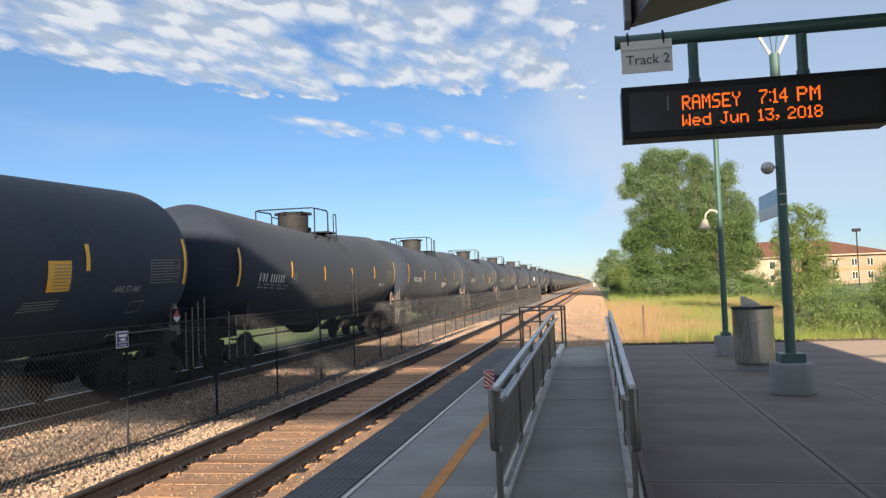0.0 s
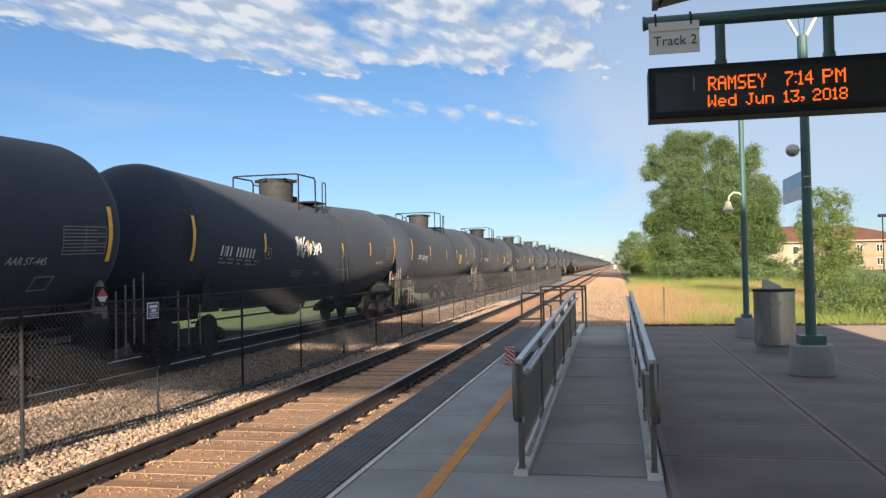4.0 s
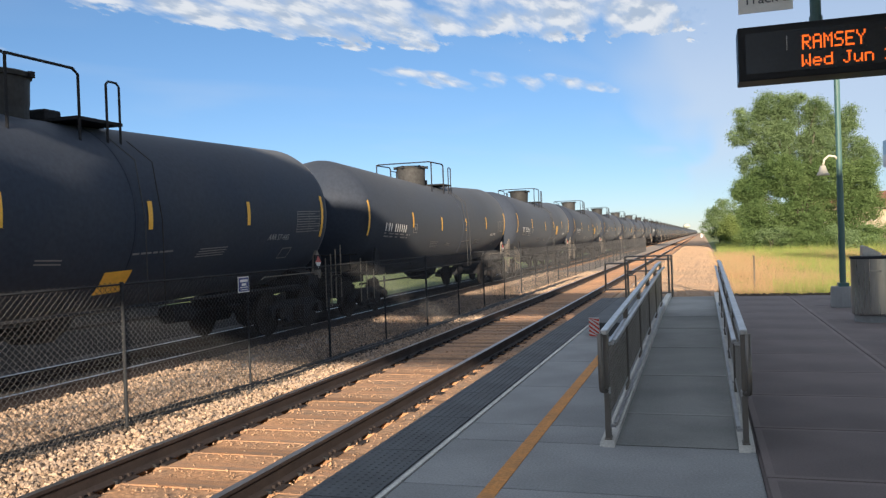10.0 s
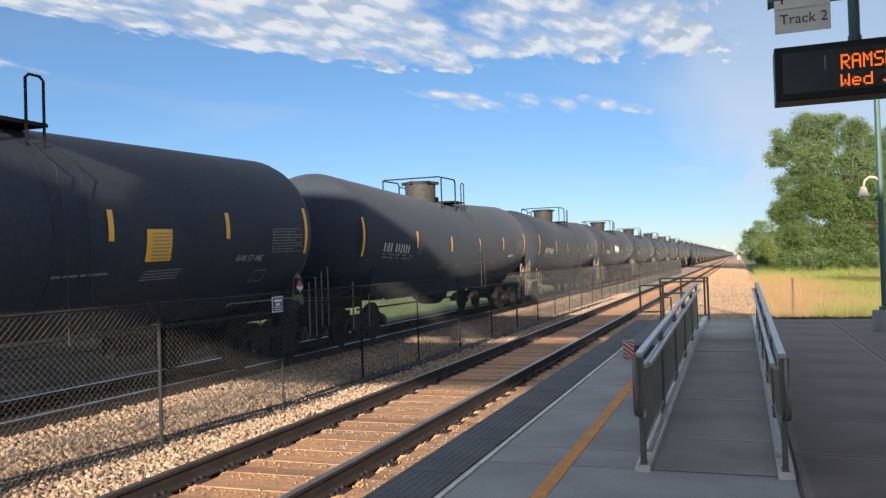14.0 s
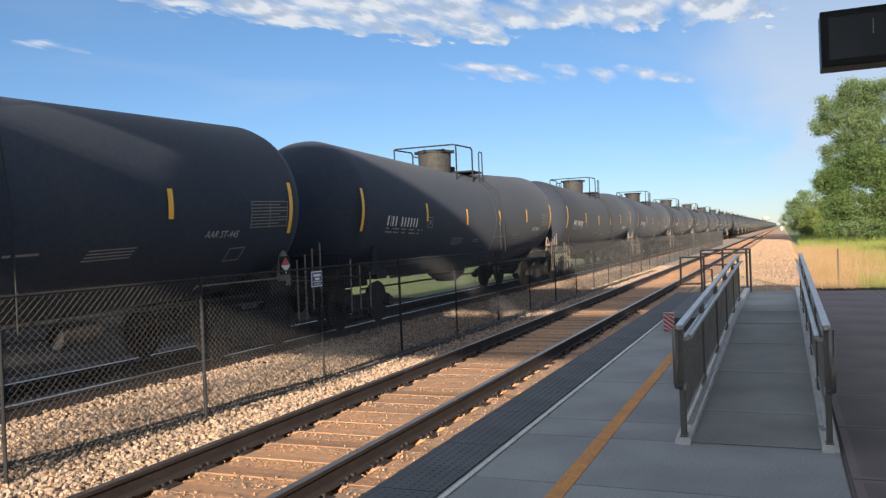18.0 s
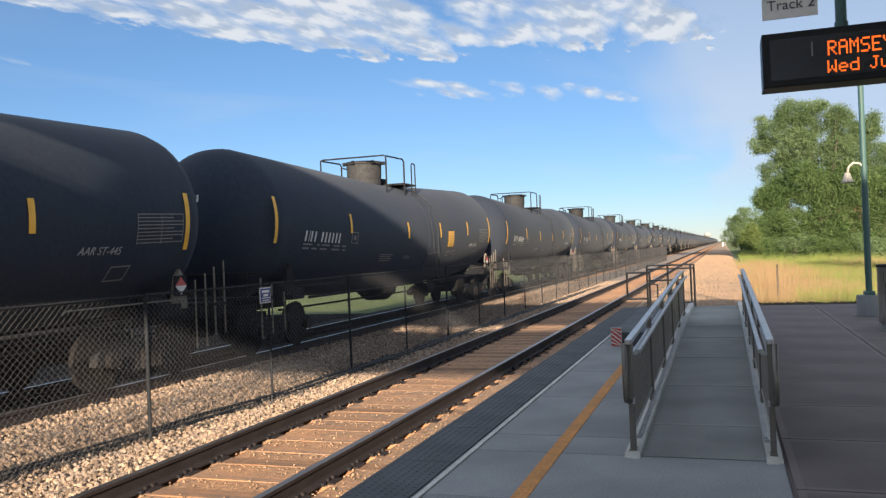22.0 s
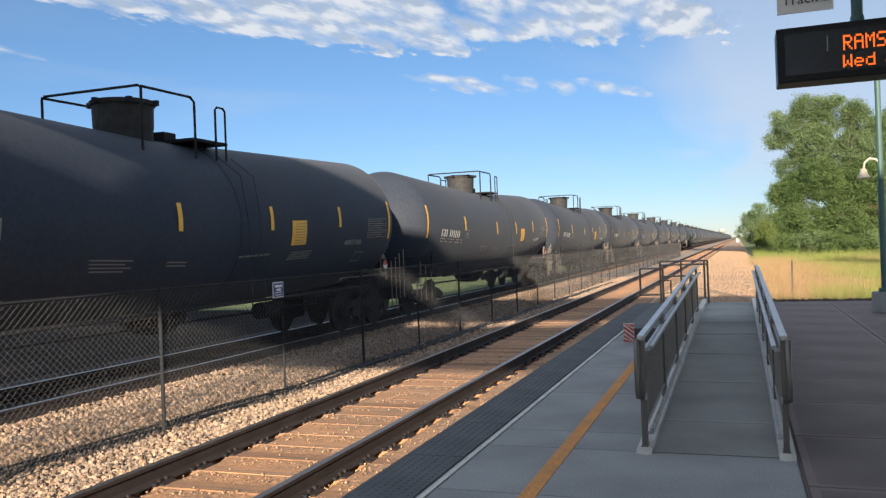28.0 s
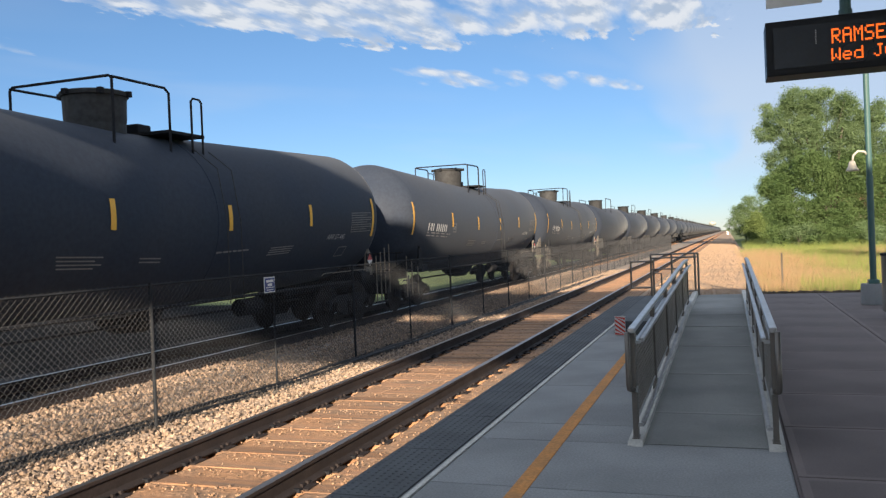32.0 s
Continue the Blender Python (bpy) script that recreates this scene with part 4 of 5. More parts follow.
def tank_car(name, label, paint, placard, seed, low_panel=False, late=False):
    rnd = random.Random(seed)
    car = tagged(new(name), label, "tank car", "cars of the oil train")
    prof = [(0.05, -8.44), (0.45, -8.41), (0.85, -8.30), (1.15, -8.13), (1.36, -7.93), (1.48, -7.74), (TANK_R, -7.55)]
    body = prof + [(TANK_R, -4.0), (TANK_R, 0.0), (TANK_R, 4.2)] + [(r, -h) for r, h in prof[::-1]]
    tank = part("tank", bent(lathe(bmesh.new(), body, 56, (0, 0, TANK_Z), "y")), paint, car, smooth=True)
    # jacket seams
    for y in (0.95,):
        bm = bmesh.new()
        lathe(bm, [(TANK_R - 0.01, -0.035), (TANK_R + 0.008, -0.03), (TANK_R + 0.008, 0.03), (TANK_R - 0.01, 0.035)], 56, (0, y, TANK_Z), "y")
        part("jacket_band", bent(bm), paint, tank)
    # reflector strips on the side
    for y in (-7.89, -4.48, -0.9, 2.02, 4.22, 7.52) if late else (-7.89, -4.48, -0.77, 1.94, 4.74, 7.45) if placard else (-7.90, -4.48, -1.64, 1.28, 4.22, 7.40):
        bm = bmesh.new()
        low, high = (-7.2, 9.2) if abs(y) < 7 else (-19.5, 14.5)
        skin(bm, y - 0.055, y + 0.055, low + 3 * placard, high + 3 * placard, 0.012, 6)
        part("reflector_strip", bent(bm), MARK_YELLOW, tank, "yellow reflective strip")
    # lettering and data panels, as plain bars
    y = -6.72
    for word, signs in (("reporting_letters", 4), ("car_number", 6)):
        bm = bmesh.new()
        for k in range(signs):
            w = 0.035 if (signs, k) == (4, 1) else 0.115
            # each sign as one plain slanted bar
            skin(bm, y, y + w * 0.6, -13.6, -5.4, 0.007, 3, 0.04)
            y += 0.08 if w < 0.1 else 0.168
        tagged(part(word, bent(bm), MARK_WHITE, tank, "white lettering of the car"), kind="stuff")
        y += 0.15
    bm = bmesh.new()
    # two broken rows under the number, a block of four rows, and short rows further along
    for k in range(2):
        y = -6.75
        while y < -4.75:
            w = rnd.uniform(0.12, 0.42)
            skin(bm, y, min(y + w, -4.7), -16.6 - 3.2 * k, -15.2 - 3.2 * k, 0.007, 1)
            y += w + rnd.uniform(0.08, 0.22)
    for k in range(4):
        skin(bm, -2.62 + 0.02 * k, -1.75 - 0.14 * (k % 2), -22.2 - 2.1 * k, -21.4 - 2.1 * k, 0.007, 1)
    for k in range(2):
        skin(bm, -0.98, -0.5, -23.0 - 2.2 * k, -22.2 - 2.2 * k, 0.007, 1)
    for k in range(4):
        skin(bm, 2.75 - 0.03 * k, 3.62 - 0.03 * k, -22.0 - 1.7 * k, -21.3 - 1.7 * k, 0.007, 1)
    for y, w in ((0.95, 0.16), (1.15, 0.26), (1.45, 0.12), (1.61, 0.36)):
        skin(bm, y, y + w, -21.8, -20.6, 0.007, 1)
    tagged(part("small_lettering", bent(bm), MARK_GREY, tank, "grey lines of small lettering"), kind="stuff")
    bm = bmesh.new()
    for k in range(9):
        a = 1.5 - 2.0 * k
        skin(bm, 6.2, 7.3 - (0.25 * (k % 3 == 1)), a, a + 0.6, 0.007, 1)
    for y in (6.2, 6.75, 7.28):
        skin(bm, y, y + 0.015, -15, 2, 0.008, 3)
    tagged(part("data_panel", bent(bm), MARK_GREY, tank, "grey ruled data panel"), kind="stuff")
    bm = bmesh.new()
    for y0, y1, a0, a1 in ((-4.45, -4.1, -13, -12.3), (-4.45, -4.1, -3.7, -3.0), (-4.45, -4.42, -13, -3.0), (-4.13, -4.1, -13, -3.0), (-4.32, -4.22, -10, -6)):
        skin(bm, y0, y1, a0, a1, 0.007, 2)
    part("test_stencil", bent(bm), MARK_GREY, tank, "grey stencilled frame")
    if placard:
        bm = bmesh.new()
        ahead = 0.52 if late else 0.0
        skin(bm, 2.68 + ahead, 3.26 + ahead, -16, 2, 0.01, 4)
        p = part("warning_panel", bent(bm), MARK_YELLOW, tank, "yellow square warning panel")
        bm = bmesh.new()
        for k in range(8):
            skin(bm, 2.73 + ahead, 3.21 - 0.05 * (k % 3) + ahead, -14.6 + 2.0 * k, -14.1 + 2.0 * k, 0.013, 1)
        tagged(part("warning_lines", bent(bm), MARK_GREY, p, "grey lines of small print"), kind="stuff")
    if low_panel:
        bm = bmesh.new()
        skin(bm, 0.46, 1.08, -47, -31, 0.01, 4)
        part("warning_panel", bent(bm), MARK_YELLOW, tank, "yellow warning panel low on the side")
    # a slanted frame and a line of lettering near the far end, low on the side
    bm = bmesh.new()
    for a, b, c, d, q in ((5.72, 6.14, -36, -35.2, 0), (5.78, 6.20, -27.5, -26.7, 0), (5.72, 5.745, -36, -26.7, 0.06), (6.12, 6.145, -36, -26.7, 0.06)):
        skin(bm, a, b, c, d, 0.007, 3, q)
    part("slanted_stencil", bent(bm), MARK_GREY, tank, "grey slanted stencil frame")
    a = radians(-19.5)
    at = Matrix(((0, -math.sin(a), math.cos(a), (TANK_R + 0.008) * math.cos(a)), (1, 0, 0, 5.05), (0, math.cos(a), math.sin(a), (TANK_R + 0.008) * math.sin(a) + TANK_Z + TANK_RISE * 5.5), (0, 0, 0, 1)))
    lettering("side_lettering", "AAR ST-445", 0.165, MARK_LINE, tank, at, "pale slanted stencil lettering", 0.001, 0.3)
    # the car's marks again on its near head
    bm = bmesh.new()
    for row, (z, h, xs) in enumerate(((2.98, 0.13, [0.074 * q for q in range(11) if q != 4]), (2.80, 0.05, [0.09 * q for q in range(9)]), (2.71, 0.04, [0.1 * q for q in range(5)]))):
        for q in xs:
            p = []
            for dx, dz in ((0, 0), (0.042, 0), (0.042, h), (0, h)):
                x, zz = -0.62 + q + dx, z + dz
                r = math.hypot(x, zz - TANK_Z - 0.25)
                y = -8.44 + 0.89 * (1 - math.sqrt(max(0, 1 - (r / TANK_R) ** 2))) * 0.9 - 0.015
                p.append(bm.verts.new((x, y, zz)))
            bm.faces.new(p)
    tagged(part("head_lettering", bm, MARK_WHITE, tank, "white lettering on the tank's head"), kind="stuff")
    # manway with its lid, walkway and railing
    m = -0.15
    top = TANK_Z + TANK_R + 0.06
    man = part("manway", lathe(bmesh.new(), [(0.47, top - 0.26), (0.47, top + 0.02), (0.485, top + 0.12), (0.49, top + 0.30), (0.495, top + 0.46), (0.525, top + 0.47), (0.535, top + 0.53), (0.51, top + 0.545), (0.3, top + 0.565)], 32, (0, m, 0)), TANK_DUSTY, car, "round dusty manway housing", smooth=False)
    for k in range(6):
        a = radians(60 * k + 20)
        part("lid_bolt", boxed(0.55 * math.cos(a) - 0.04, 0.55 * math.cos(a) + 0.04, m + 0.55 * math.sin(a) - 0.04, m + 0.55 * math.sin(a) + 0.04, top + 0.46, top + 0.55), TRUCK, man)
    part("walkway", boxed(-0.95, 0.95, m + 0.6, m + 1.6, top - 0.10, top - 0.05), TRUCK, car, "dark grated walkway")
    part("valve", boxed(-0.25, 0.25, m + 0.72, m + 1.07, top - 0.05, top + 0.13, 0.04), TRUCK, car)
    for y in (-0.9,):
        part("railing_end", tubed([(-0.98, y, top - 0.45), (-0.98, y, top + 0.56), (-0.93, y, top + 0.61), (0.93, y, top + 0.61), (0.98, y, top + 0.56), (0.98, y, top - 0.45)], 0.022, 6), TRUCK, car)
    part("railing", tubed([(-0.98, 0.45, top + 0.50), (-0.98, 1.05, top + 0.50)], 0.02, 6), TRUCK, car)
    for s in (-1, 1):
        part("railing", tubed([(s * 0.98, -0.9, top + 0.59), (s * 0.98, 0.34, top + 0.61), (s * 0.98, 0.45, top + 0.54), (s * 0.98, 0.45, top - 0.45)], 0.024, 6), TRUCK, car)
        part("railing_loop", tubed([(s * 0.98, 1.05, top - 0.45), (s * 0.98, 1.05, top + 0.50), (s * 0.98, 1.11, top + 0.55), (s * 0.98, 1.29, top + 0.55), (s * 0.98, 1.35, top + 0.50), (s * 0.98, 1.35, top - 0.45)], 0.02, 6), TRUCK, car)
        # side ladder up to the walkway
        for dy in (0.0, 0.42):
            part("ladder_rail", tubed([(s * 1.0, m + 1.2 + dy, top - 0.33), (s * 1.45, m + 1.2 + dy, TANK_Z + 0.9), (s * 1.60, m + 1.2 + dy, TANK_Z), (s * 1.60, m + 1.2 + dy, 0.95)], 0.010, 5), TANK_DUSTY, car)
    # underframe: stub sills, bolsters, saddle pads, safety rails, couplers
    for s in (-1, 1):
        part("stub_sill", boxed(-0.22, 0.22, min(s * 5.3, s * 8.6), max(s * 5.3, s * 8.6), 0.78, 1.08, 0.02), TRUCK, car)
        part("coupler", boxed(-0.12, 0.12, min(s * 8.55, s * 9.04), max(s * 8.55, s * 9.04), 0.78, 1.0, 0.03), TRUCK, car)
        bm = bmesh.new()
        prism(bm, [(-1.45, 1.02), (1.45, 1.02), (1.45, 1.2), (0.95, 1.4), (-0.95, 1.4), (-1.45, 1.2)], s * 7.0 - 0.25, s * 7.0 + 0.25)
        part("bolster", bm, TRUCK, car)
        for x in (-1, 1):
            bm = bmesh.new()
            prism(bm, [(s * 7.05, 1.12), (s * 7.45, 1.12), (s * 7.38, 1.62), (s * 7.28, 1.74), (s * 7.16, 1.62)], x * 1.40 - 0.03, x * 1.40 + 0.03, axis="x")
            part("saddle_plate", bm, PALE_DUST if s > 0 else TRUCK, car, "pale dusty support plate" if s > 0 else "")
            for y, z in ((7.6, 1.2), (8.06, 1.4), (8.45, 1.5)) if s < 0 else ((7.62, 1.55), (7.9, 1.65), (8.16, 1.75), (8.45, 1.85)):
                part("corner_rail", tubed([(x * 1.46, s * y, 0.42 + 0.2 * (z > 1.7)), (x * 1.46, s * y, z)], 0.016, 6), PALE_DUST, car, "dusty upright grab rail")
            part("corner_step", tubed([(x * 1.46, s * 7.55, 0.44), (x * 1.46, s * 8.42, 0.44)], 0.02, 6), TRUCK, car)
            part("sill_rail", tubed([(x * 1.47, s * 4.7, 1.22), (x * 1.47, s * 4.78, 1.27), (x * 1.47, s * 7.3, 1.27), (x * 1.47, s * 7.38, 1.22)], 0.012, 5), PALE_DUST if s > 0 else TRUCK, car)
        part("end_platform", boxed(-1.48, 1.48, min(s * 8.05, s * 8.5), max(s * 8.05, s * 8.5), 1.10, 1.15), TRUCK, car)
        for x in (-1.2, -0.6, 0.6, 1.2):
            part("end_post", tubed([(x, s * 8.50, 1.1), (x, s * 8.50, 1.6)], 0.016, 5), TRUCK, car)
        part("end_rail", tubed([(-1.4, s * 8.50, 1.6), (1.4, s * 8.50, 1.6)], 0.016, 5), TRUCK, car)
        truck(car, s * 6.95)
    # a red diamond placard in its holder near one end of each side
    for x in (-1, 1):
        holder = part("placard_holder", boxed(x * 1.445 - 0.012, x * 1.445 + 0.012, PLACARD_Y - 0.15, PLACARD_Y + 0.15, PLACARD_Z - 0.02, PLACARD_Z + 0.30), TRUCK, car)
        for half, m in ((1, MARK_RED), (-1, MARK_WHITE)):
            bm = bmesh.new()
            c = PLACARD_Z + 0.14
            prism(bm, [(PLACARD_Y - 0.14, c), (PLACARD_Y, c + half * 0.14), (PLACARD_Y + 0.14, c)], x * 1.462 - 0.004, x * 1.462 + 0.004, axis="x")
            part("placard", bm, m, holder, "red upper half of a hazard diamond" if half > 0 else "pale lower half of a hazard diamond")
    bm = bmesh.new()
    lathe(bm, [(0.30, 0.55), (0.55, 0.75), (0.62, 1.0)], 14, (0, 0.4, 0))
    part("outlet_skid", bm, TRUCK, car)
    part("brake_cylinder", tubed([(0.5, 3.0, 0.72), (0.5, 3.7, 0.72)], 0.17, 12), TRUCK, car)
    for x in (-0.62, 0.62):
        part("side_pipe", tubed([(x * 2.2, -6.4, 1.02), (x * 2.2, 6.4, 1.02)], 0.03, 6), TRUCK, car)
    part("brake_rod", tubed([(0.3, -5.8, 0.72), (0.3, 5.8, 0.68)], 0.025, 5), TRUCK, car)
    return car


def far_car(name, label, paint):
    """The same car as it is built where the train never comes near."""
    car = tagged(new(name), label, "tank car", "cars of the oil train")
    prof = [(0.3, -8.43), (1.0, -8.22), (1.4, -7.88), (TANK_R, -7.55)]
    part("tank", bent(lathe(bmesh.new(), prof + [(TANK_R, 0.0)] + [(r, -h) for r, h in prof[::-1]], 28, (0, 0, TANK_Z), "y")), paint, car, smooth=True)
    top = TANK_Z + TANK_R + 0.09
    part("manway", lathe(bmesh.new(), [(0.5, top - 0.16), (0.5, top + 0.46), (0.57, top + 0.56)], 14, (0, -0.25, 0)), TANK_DUSTY, car)
    for s in (-1, 1):
        part("railing", tubed([(s * 0.98, -1.8, top - 0.45), (s * 0.98, -1.8, top + 0.60), (s * 0.98, 1.13, top + 0.60), (s * 0.98, 1.13, top - 0.45)], 0.024, 4), TRUCK, car)
        bm = boxed(-1.1, 1.1, s * 6.95 - 1.15, s * 6.95 + 1.15, 0.24, 0.72)
        box(bm, -0.22, 0.22, min(s * 5.3, s * 9.04), max(s * 5.3, s * 9.04), 0.78, 1.05)
        part("truck", bm, TRUCK, car)
        part("bolster", boxed(-1.45, 1.45, s * 7.0 - 0.3, s * 7.0 + 0.3, 0.95, 1.6), TANK_DUSTY, car)
    return car


PANEL_CARS = (0, 3, 4, 7, 8, 9, 15, 16, 18, 29, 33, 34, 35, 36, 37, 38, 40)  # those with a yellow warning panel
LOW_PANEL_CARS = (13, 22, 26, 27, 32)


def drawn(car):
    """Brings a car to its true length; its trucks keep their own."""
    for ob in car.children:
        if ob.name.startswith("truck"):
            mid = 6.95 if ob.data.vertices[0].co.y > 0 else -6.95
            for p in (ob, *ob.children):
                for v in p.data.vertices:
                    v.co.y += mid * (DRAWN - 1)
        else:
            for p in (ob, *ob.children):
                for v in p.data.vertices:
                    v.co.y *= DRAWN
    return car


def graffiti(car, seed):
    """A sprayed scrawl of loops on the tank's side."""
    rnd = random.Random(seed)
    bm = bmesh.new()
    y0, y1, a0 = (0.0, 1.6, -14) if seed == 2 else (-2.6, -0.8, 2)
    at = lambda y, a: ((TANK_R + 0.012) * math.cos(radians(a)), y, (TANK_R + 0.012) * math.sin(radians(a)) + TANK_Z + TANK_RISE * abs(y))
    for k in range(5):
        cy, r, b = y0 + (y1 - y0) * (k + 0.5) / 5, rnd.uniform(0.10, 0.22), rnd.uniform(4, 8) * (0.7 if seed == 2 else 1.3)
        turns = [rnd.uniform(0, 6.28) + 0.45 * q for q in range(rnd.randrange(7, 13))]
        tube(bm, [at(cy + r * math.cos(w) + 0.02 * q, a0 + b * math.sin(w * rnd.uniform(0.9, 1.1)) ) for q, w in enumerate(turns)], 0.016, 4)
    part("graffiti", bm, MARK_WHITE if seed != 2 else MARK_GREY, car, "pale sprayed scrawl of loops")


def train():
    near = [
        tank_car("tank_car", "long black tank car with yellow reflector strips", TANK, False, 1),
        tank_car("tank_car", "long black tank car with a yellow warning panel", TANK, True, 2),
        tank_car("tank_car", "long dusty black tank car with yellow strips", TANK, True, 3),
        tank_car("tank_car", "long black tank car with a yellow panel low on its side", TANK, False, 4, True),
        tank_car("tank_car", "long black tank car with a yellow panel beside its last strip", TANK, True, 5, late=True),
    ]
    far = far_car("tank_car", "distant black tank car of the long train", TANK)
    for car in (*near, far):
        drawn(car)
    cars, used = [], set()
    for k in range(-3, 100):
        proto = 5 if k > 43 else 4 if k in (0, 9) else 3 if k in LOW_PANEL_CARS else 1 if k in PANEL_CARS and k % 2 else 2 if k in PANEL_CARS else 0
        src = (near + [far])[proto]
        if proto in used:
            ob = copy_thing(src, Matrix())
        else:
            ob = src
            used.add(proto)
        cars.append((k, ob))
        if k in (2, 6, 21):
            graffiti(ob, k)
    return cars


def train_y(k, t):
    """Where the middle of car k is after t seconds."""
    return 8.12 + CAR * k - 22.924 * t + 0.0131 * t * t


def motions():
    for k, ob in CARS:
        walk(ob, [(t, pose(TRACKS[1], train_y(k, t), RAIL_Z)) for t in (0, 4, 8, 12, 16, 20, 24, 28, 32)])



# ---- plants and the far side ----
def strewn(name, shape, faces, places, sizes, material, parent=None, label="", seed=1, flat=1.0, upright=False):
    """One mesh of many small pieces of one shape, each turned and scaled by chance."""
    rng = np.random.default_rng(seed)
    v = np.asarray(shape, float)
    n, k = len(places), len(v)
    a = rng.uniform(0, 2 * np.pi, (n, 3))
    if upright:
        a[:, :2] = rng.normal(0, 0.22, (n, 2))
    c, s = np.cos(a), np.sin(a)
    o, z = np.ones(n), np.zeros(n)
    rx = np.stack([np.stack([o, z, z], -1), np.stack([z, c[:, 0], -s[:, 0]], -1), np.stack([z, s[:, 0], c[:, 0]], -1)], 1)
    ry = np.stack([np.stack([c[:, 1], z, s[:, 1]], -1), np.stack([z, o, z], -1), np.stack([-s[:, 1], z, c[:, 1]], -1)], 1)
    rz = np.stack([np.stack([c[:, 2], -s[:, 2], z], -1), np.stack([s[:, 2], c[:, 2], z], -1), np.stack([z, z, o], -1)], 1)
    turn = rx @ ry @ rz if not upright else rz @ rx @ ry
    stretch = rng.uniform(0.7, 1.3, (n, 1, 3)) * np.asarray(sizes, float).reshape(n, 1, 1)
    pts = np.einsum("nij,nkj->nki", turn, v[None] * stretch)
    pts[:, :, 2] *= flat
    pts = (pts + np.asarray(places, float)[:, None]).reshape(-1, 3)
    f = np.asarray(faces)
    allf = (f[None] + (np.arange(n) * k)[:, None, None]).reshape(-1, f.shape[1])
    me = bpy.data.meshes.new(name)
    me.from_pydata(pts.tolist(), [], allf.tolist())
    me.materials.append(material)
    ob = new(name, me)
    if parent:
        ob.parent = parent
    return tagged(ob, label)


LUMP = [(0.55, 0.1, -0.35), (-0.1, 0.6, -0.4), (-0.6, -0.1, -0.3), (0.1, -0.55, -0.4), (0.4, 0.42, 0.35), (-0.45, 0.35, 0.42), (-0.35, -0.45, 0.35), (0.45, -0.35, 0.38)]
LUMP_FACES = [(0, 1, 4), (1, 5, 4), (1, 2, 5), (2, 6, 5), (2, 3, 6), (3, 7, 6), (3, 0, 7), (0, 4, 7), (4, 5, 6), (4, 6, 7), (0, 3, 2), (0, 2, 1)]
LEAFLET = [(-0.5, 0, 0), (0, -0.32, 0.06), (0.5, 0, 0), (0, 0.32, 0.06)]
LEAFLET_FACES = [(0, 1, 2, 3)]
BLADE = [(-0.009, 0, 0), (0.009, 0, 0), (0.10, 0.0, 1.0)]
BLADE_FACES = [(0, 1, 2)]


def ballast_stones():
    rng = np.random.default_rng(3)

    def field(n, x0, x1, y0, y1, z, near=1.6):
        y = y0 + (y1 - y0) * rng.random(n) ** near
        x = rng.uniform(x0, x1, n)
        return np.stack([x, y, np.full(n, z) + rng.uniform(-0.02, 0.032, n)], 1)

    p = field(88000, -8.87, -5.13, 3.6, 48, -0.425)
    p[:, 2] += np.interp(p[:, 0], [-8.87, -8.1, -7.2, -6.2, -5.75, -5.45, -5.13], [0.035, 0.02, -0.01, -0.02, 0.02, 0.048, 0.03])
    tagged(strewn("ballast_stones", LUMP, LUMP_FACES, p, rng.uniform(0.018, 0.05, len(p)), STONE, seed=11), "pale crushed stone ballast between the tracks", "ballast", kind="stuff")
    q = field(15000, -5.62, -2.86, 3.4, 40, -0.40)
    q = q[(np.abs(q[:, 0] + 5.015) > 0.09) & (np.abs(q[:, 0] + 3.51) > 0.09)]
    keep = np.abs(((q[:, 1] / 0.53) % 1.0) - 0.5) > 0.22
    q = q[keep | (rng.random(len(q)) < 0.05) | ((q[:, 0] > -3.3) & (rng.random(len(q)) < 0.8))]
    q[:, 2] += 0.012 - np.interp(q[:, 0], [-5.10, -5.07, -4.95, -4.89, -3.60, -3.57, -3.445, -3.385], [0, 0.065, 0.065, 0, 0, 0.065, 0.065, -0.008])
    tagged(strewn("rusty_stones", LUMP, LUMP_FACES, q, rng.uniform(0.008, 0.020, len(q)), STONE_RUST, seed=12), "rust-coloured stones between the ties", "ballast", kind="stuff")


def cables():
    rnd = random.Random(4)
    for off in (0.0, 0.16):
        c = thing("trackside_cable", (0, 0, -0.40), "black rubber cable lying on the ballast along the fence", "cable", "cables along the fence")
        run = []
        for k in range(44):
            y = 3.0 + 0.9 * k
            run.append((-6.47 + (0.11 if y < 10.65 else 0.015) * (y - 10.65) + off + rnd.uniform(-0.03, 0.03), y, rnd.uniform(-0.01, 0.02)))
        part("cable", tubed(run, 0.03, 6), BLACK, c, smooth=True)


def stained_stones():
    """Dark stones in a trail under the cables."""
    rng = np.random.default_rng(18)
    n = 5200
    y = 3.2 + 34 * rng.random(n) ** 1.5
    x = -6.39 + np.where(y < 10.65, 0.11, 0.015) * (y - 10.65) + rng.normal(0, 0.13, n)
    p = np.stack([x, y, np.full(n, -0.418) + rng.uniform(-0.005, 0.025, n)], 1)
    tagged(strewn("stained_stones", LUMP, LUMP_FACES, p, rng.uniform(0.018, 0.045, n), STONE_DARK, seed=19), "dark stained stones in a trail under the cables", "ballast", kind="stuff")


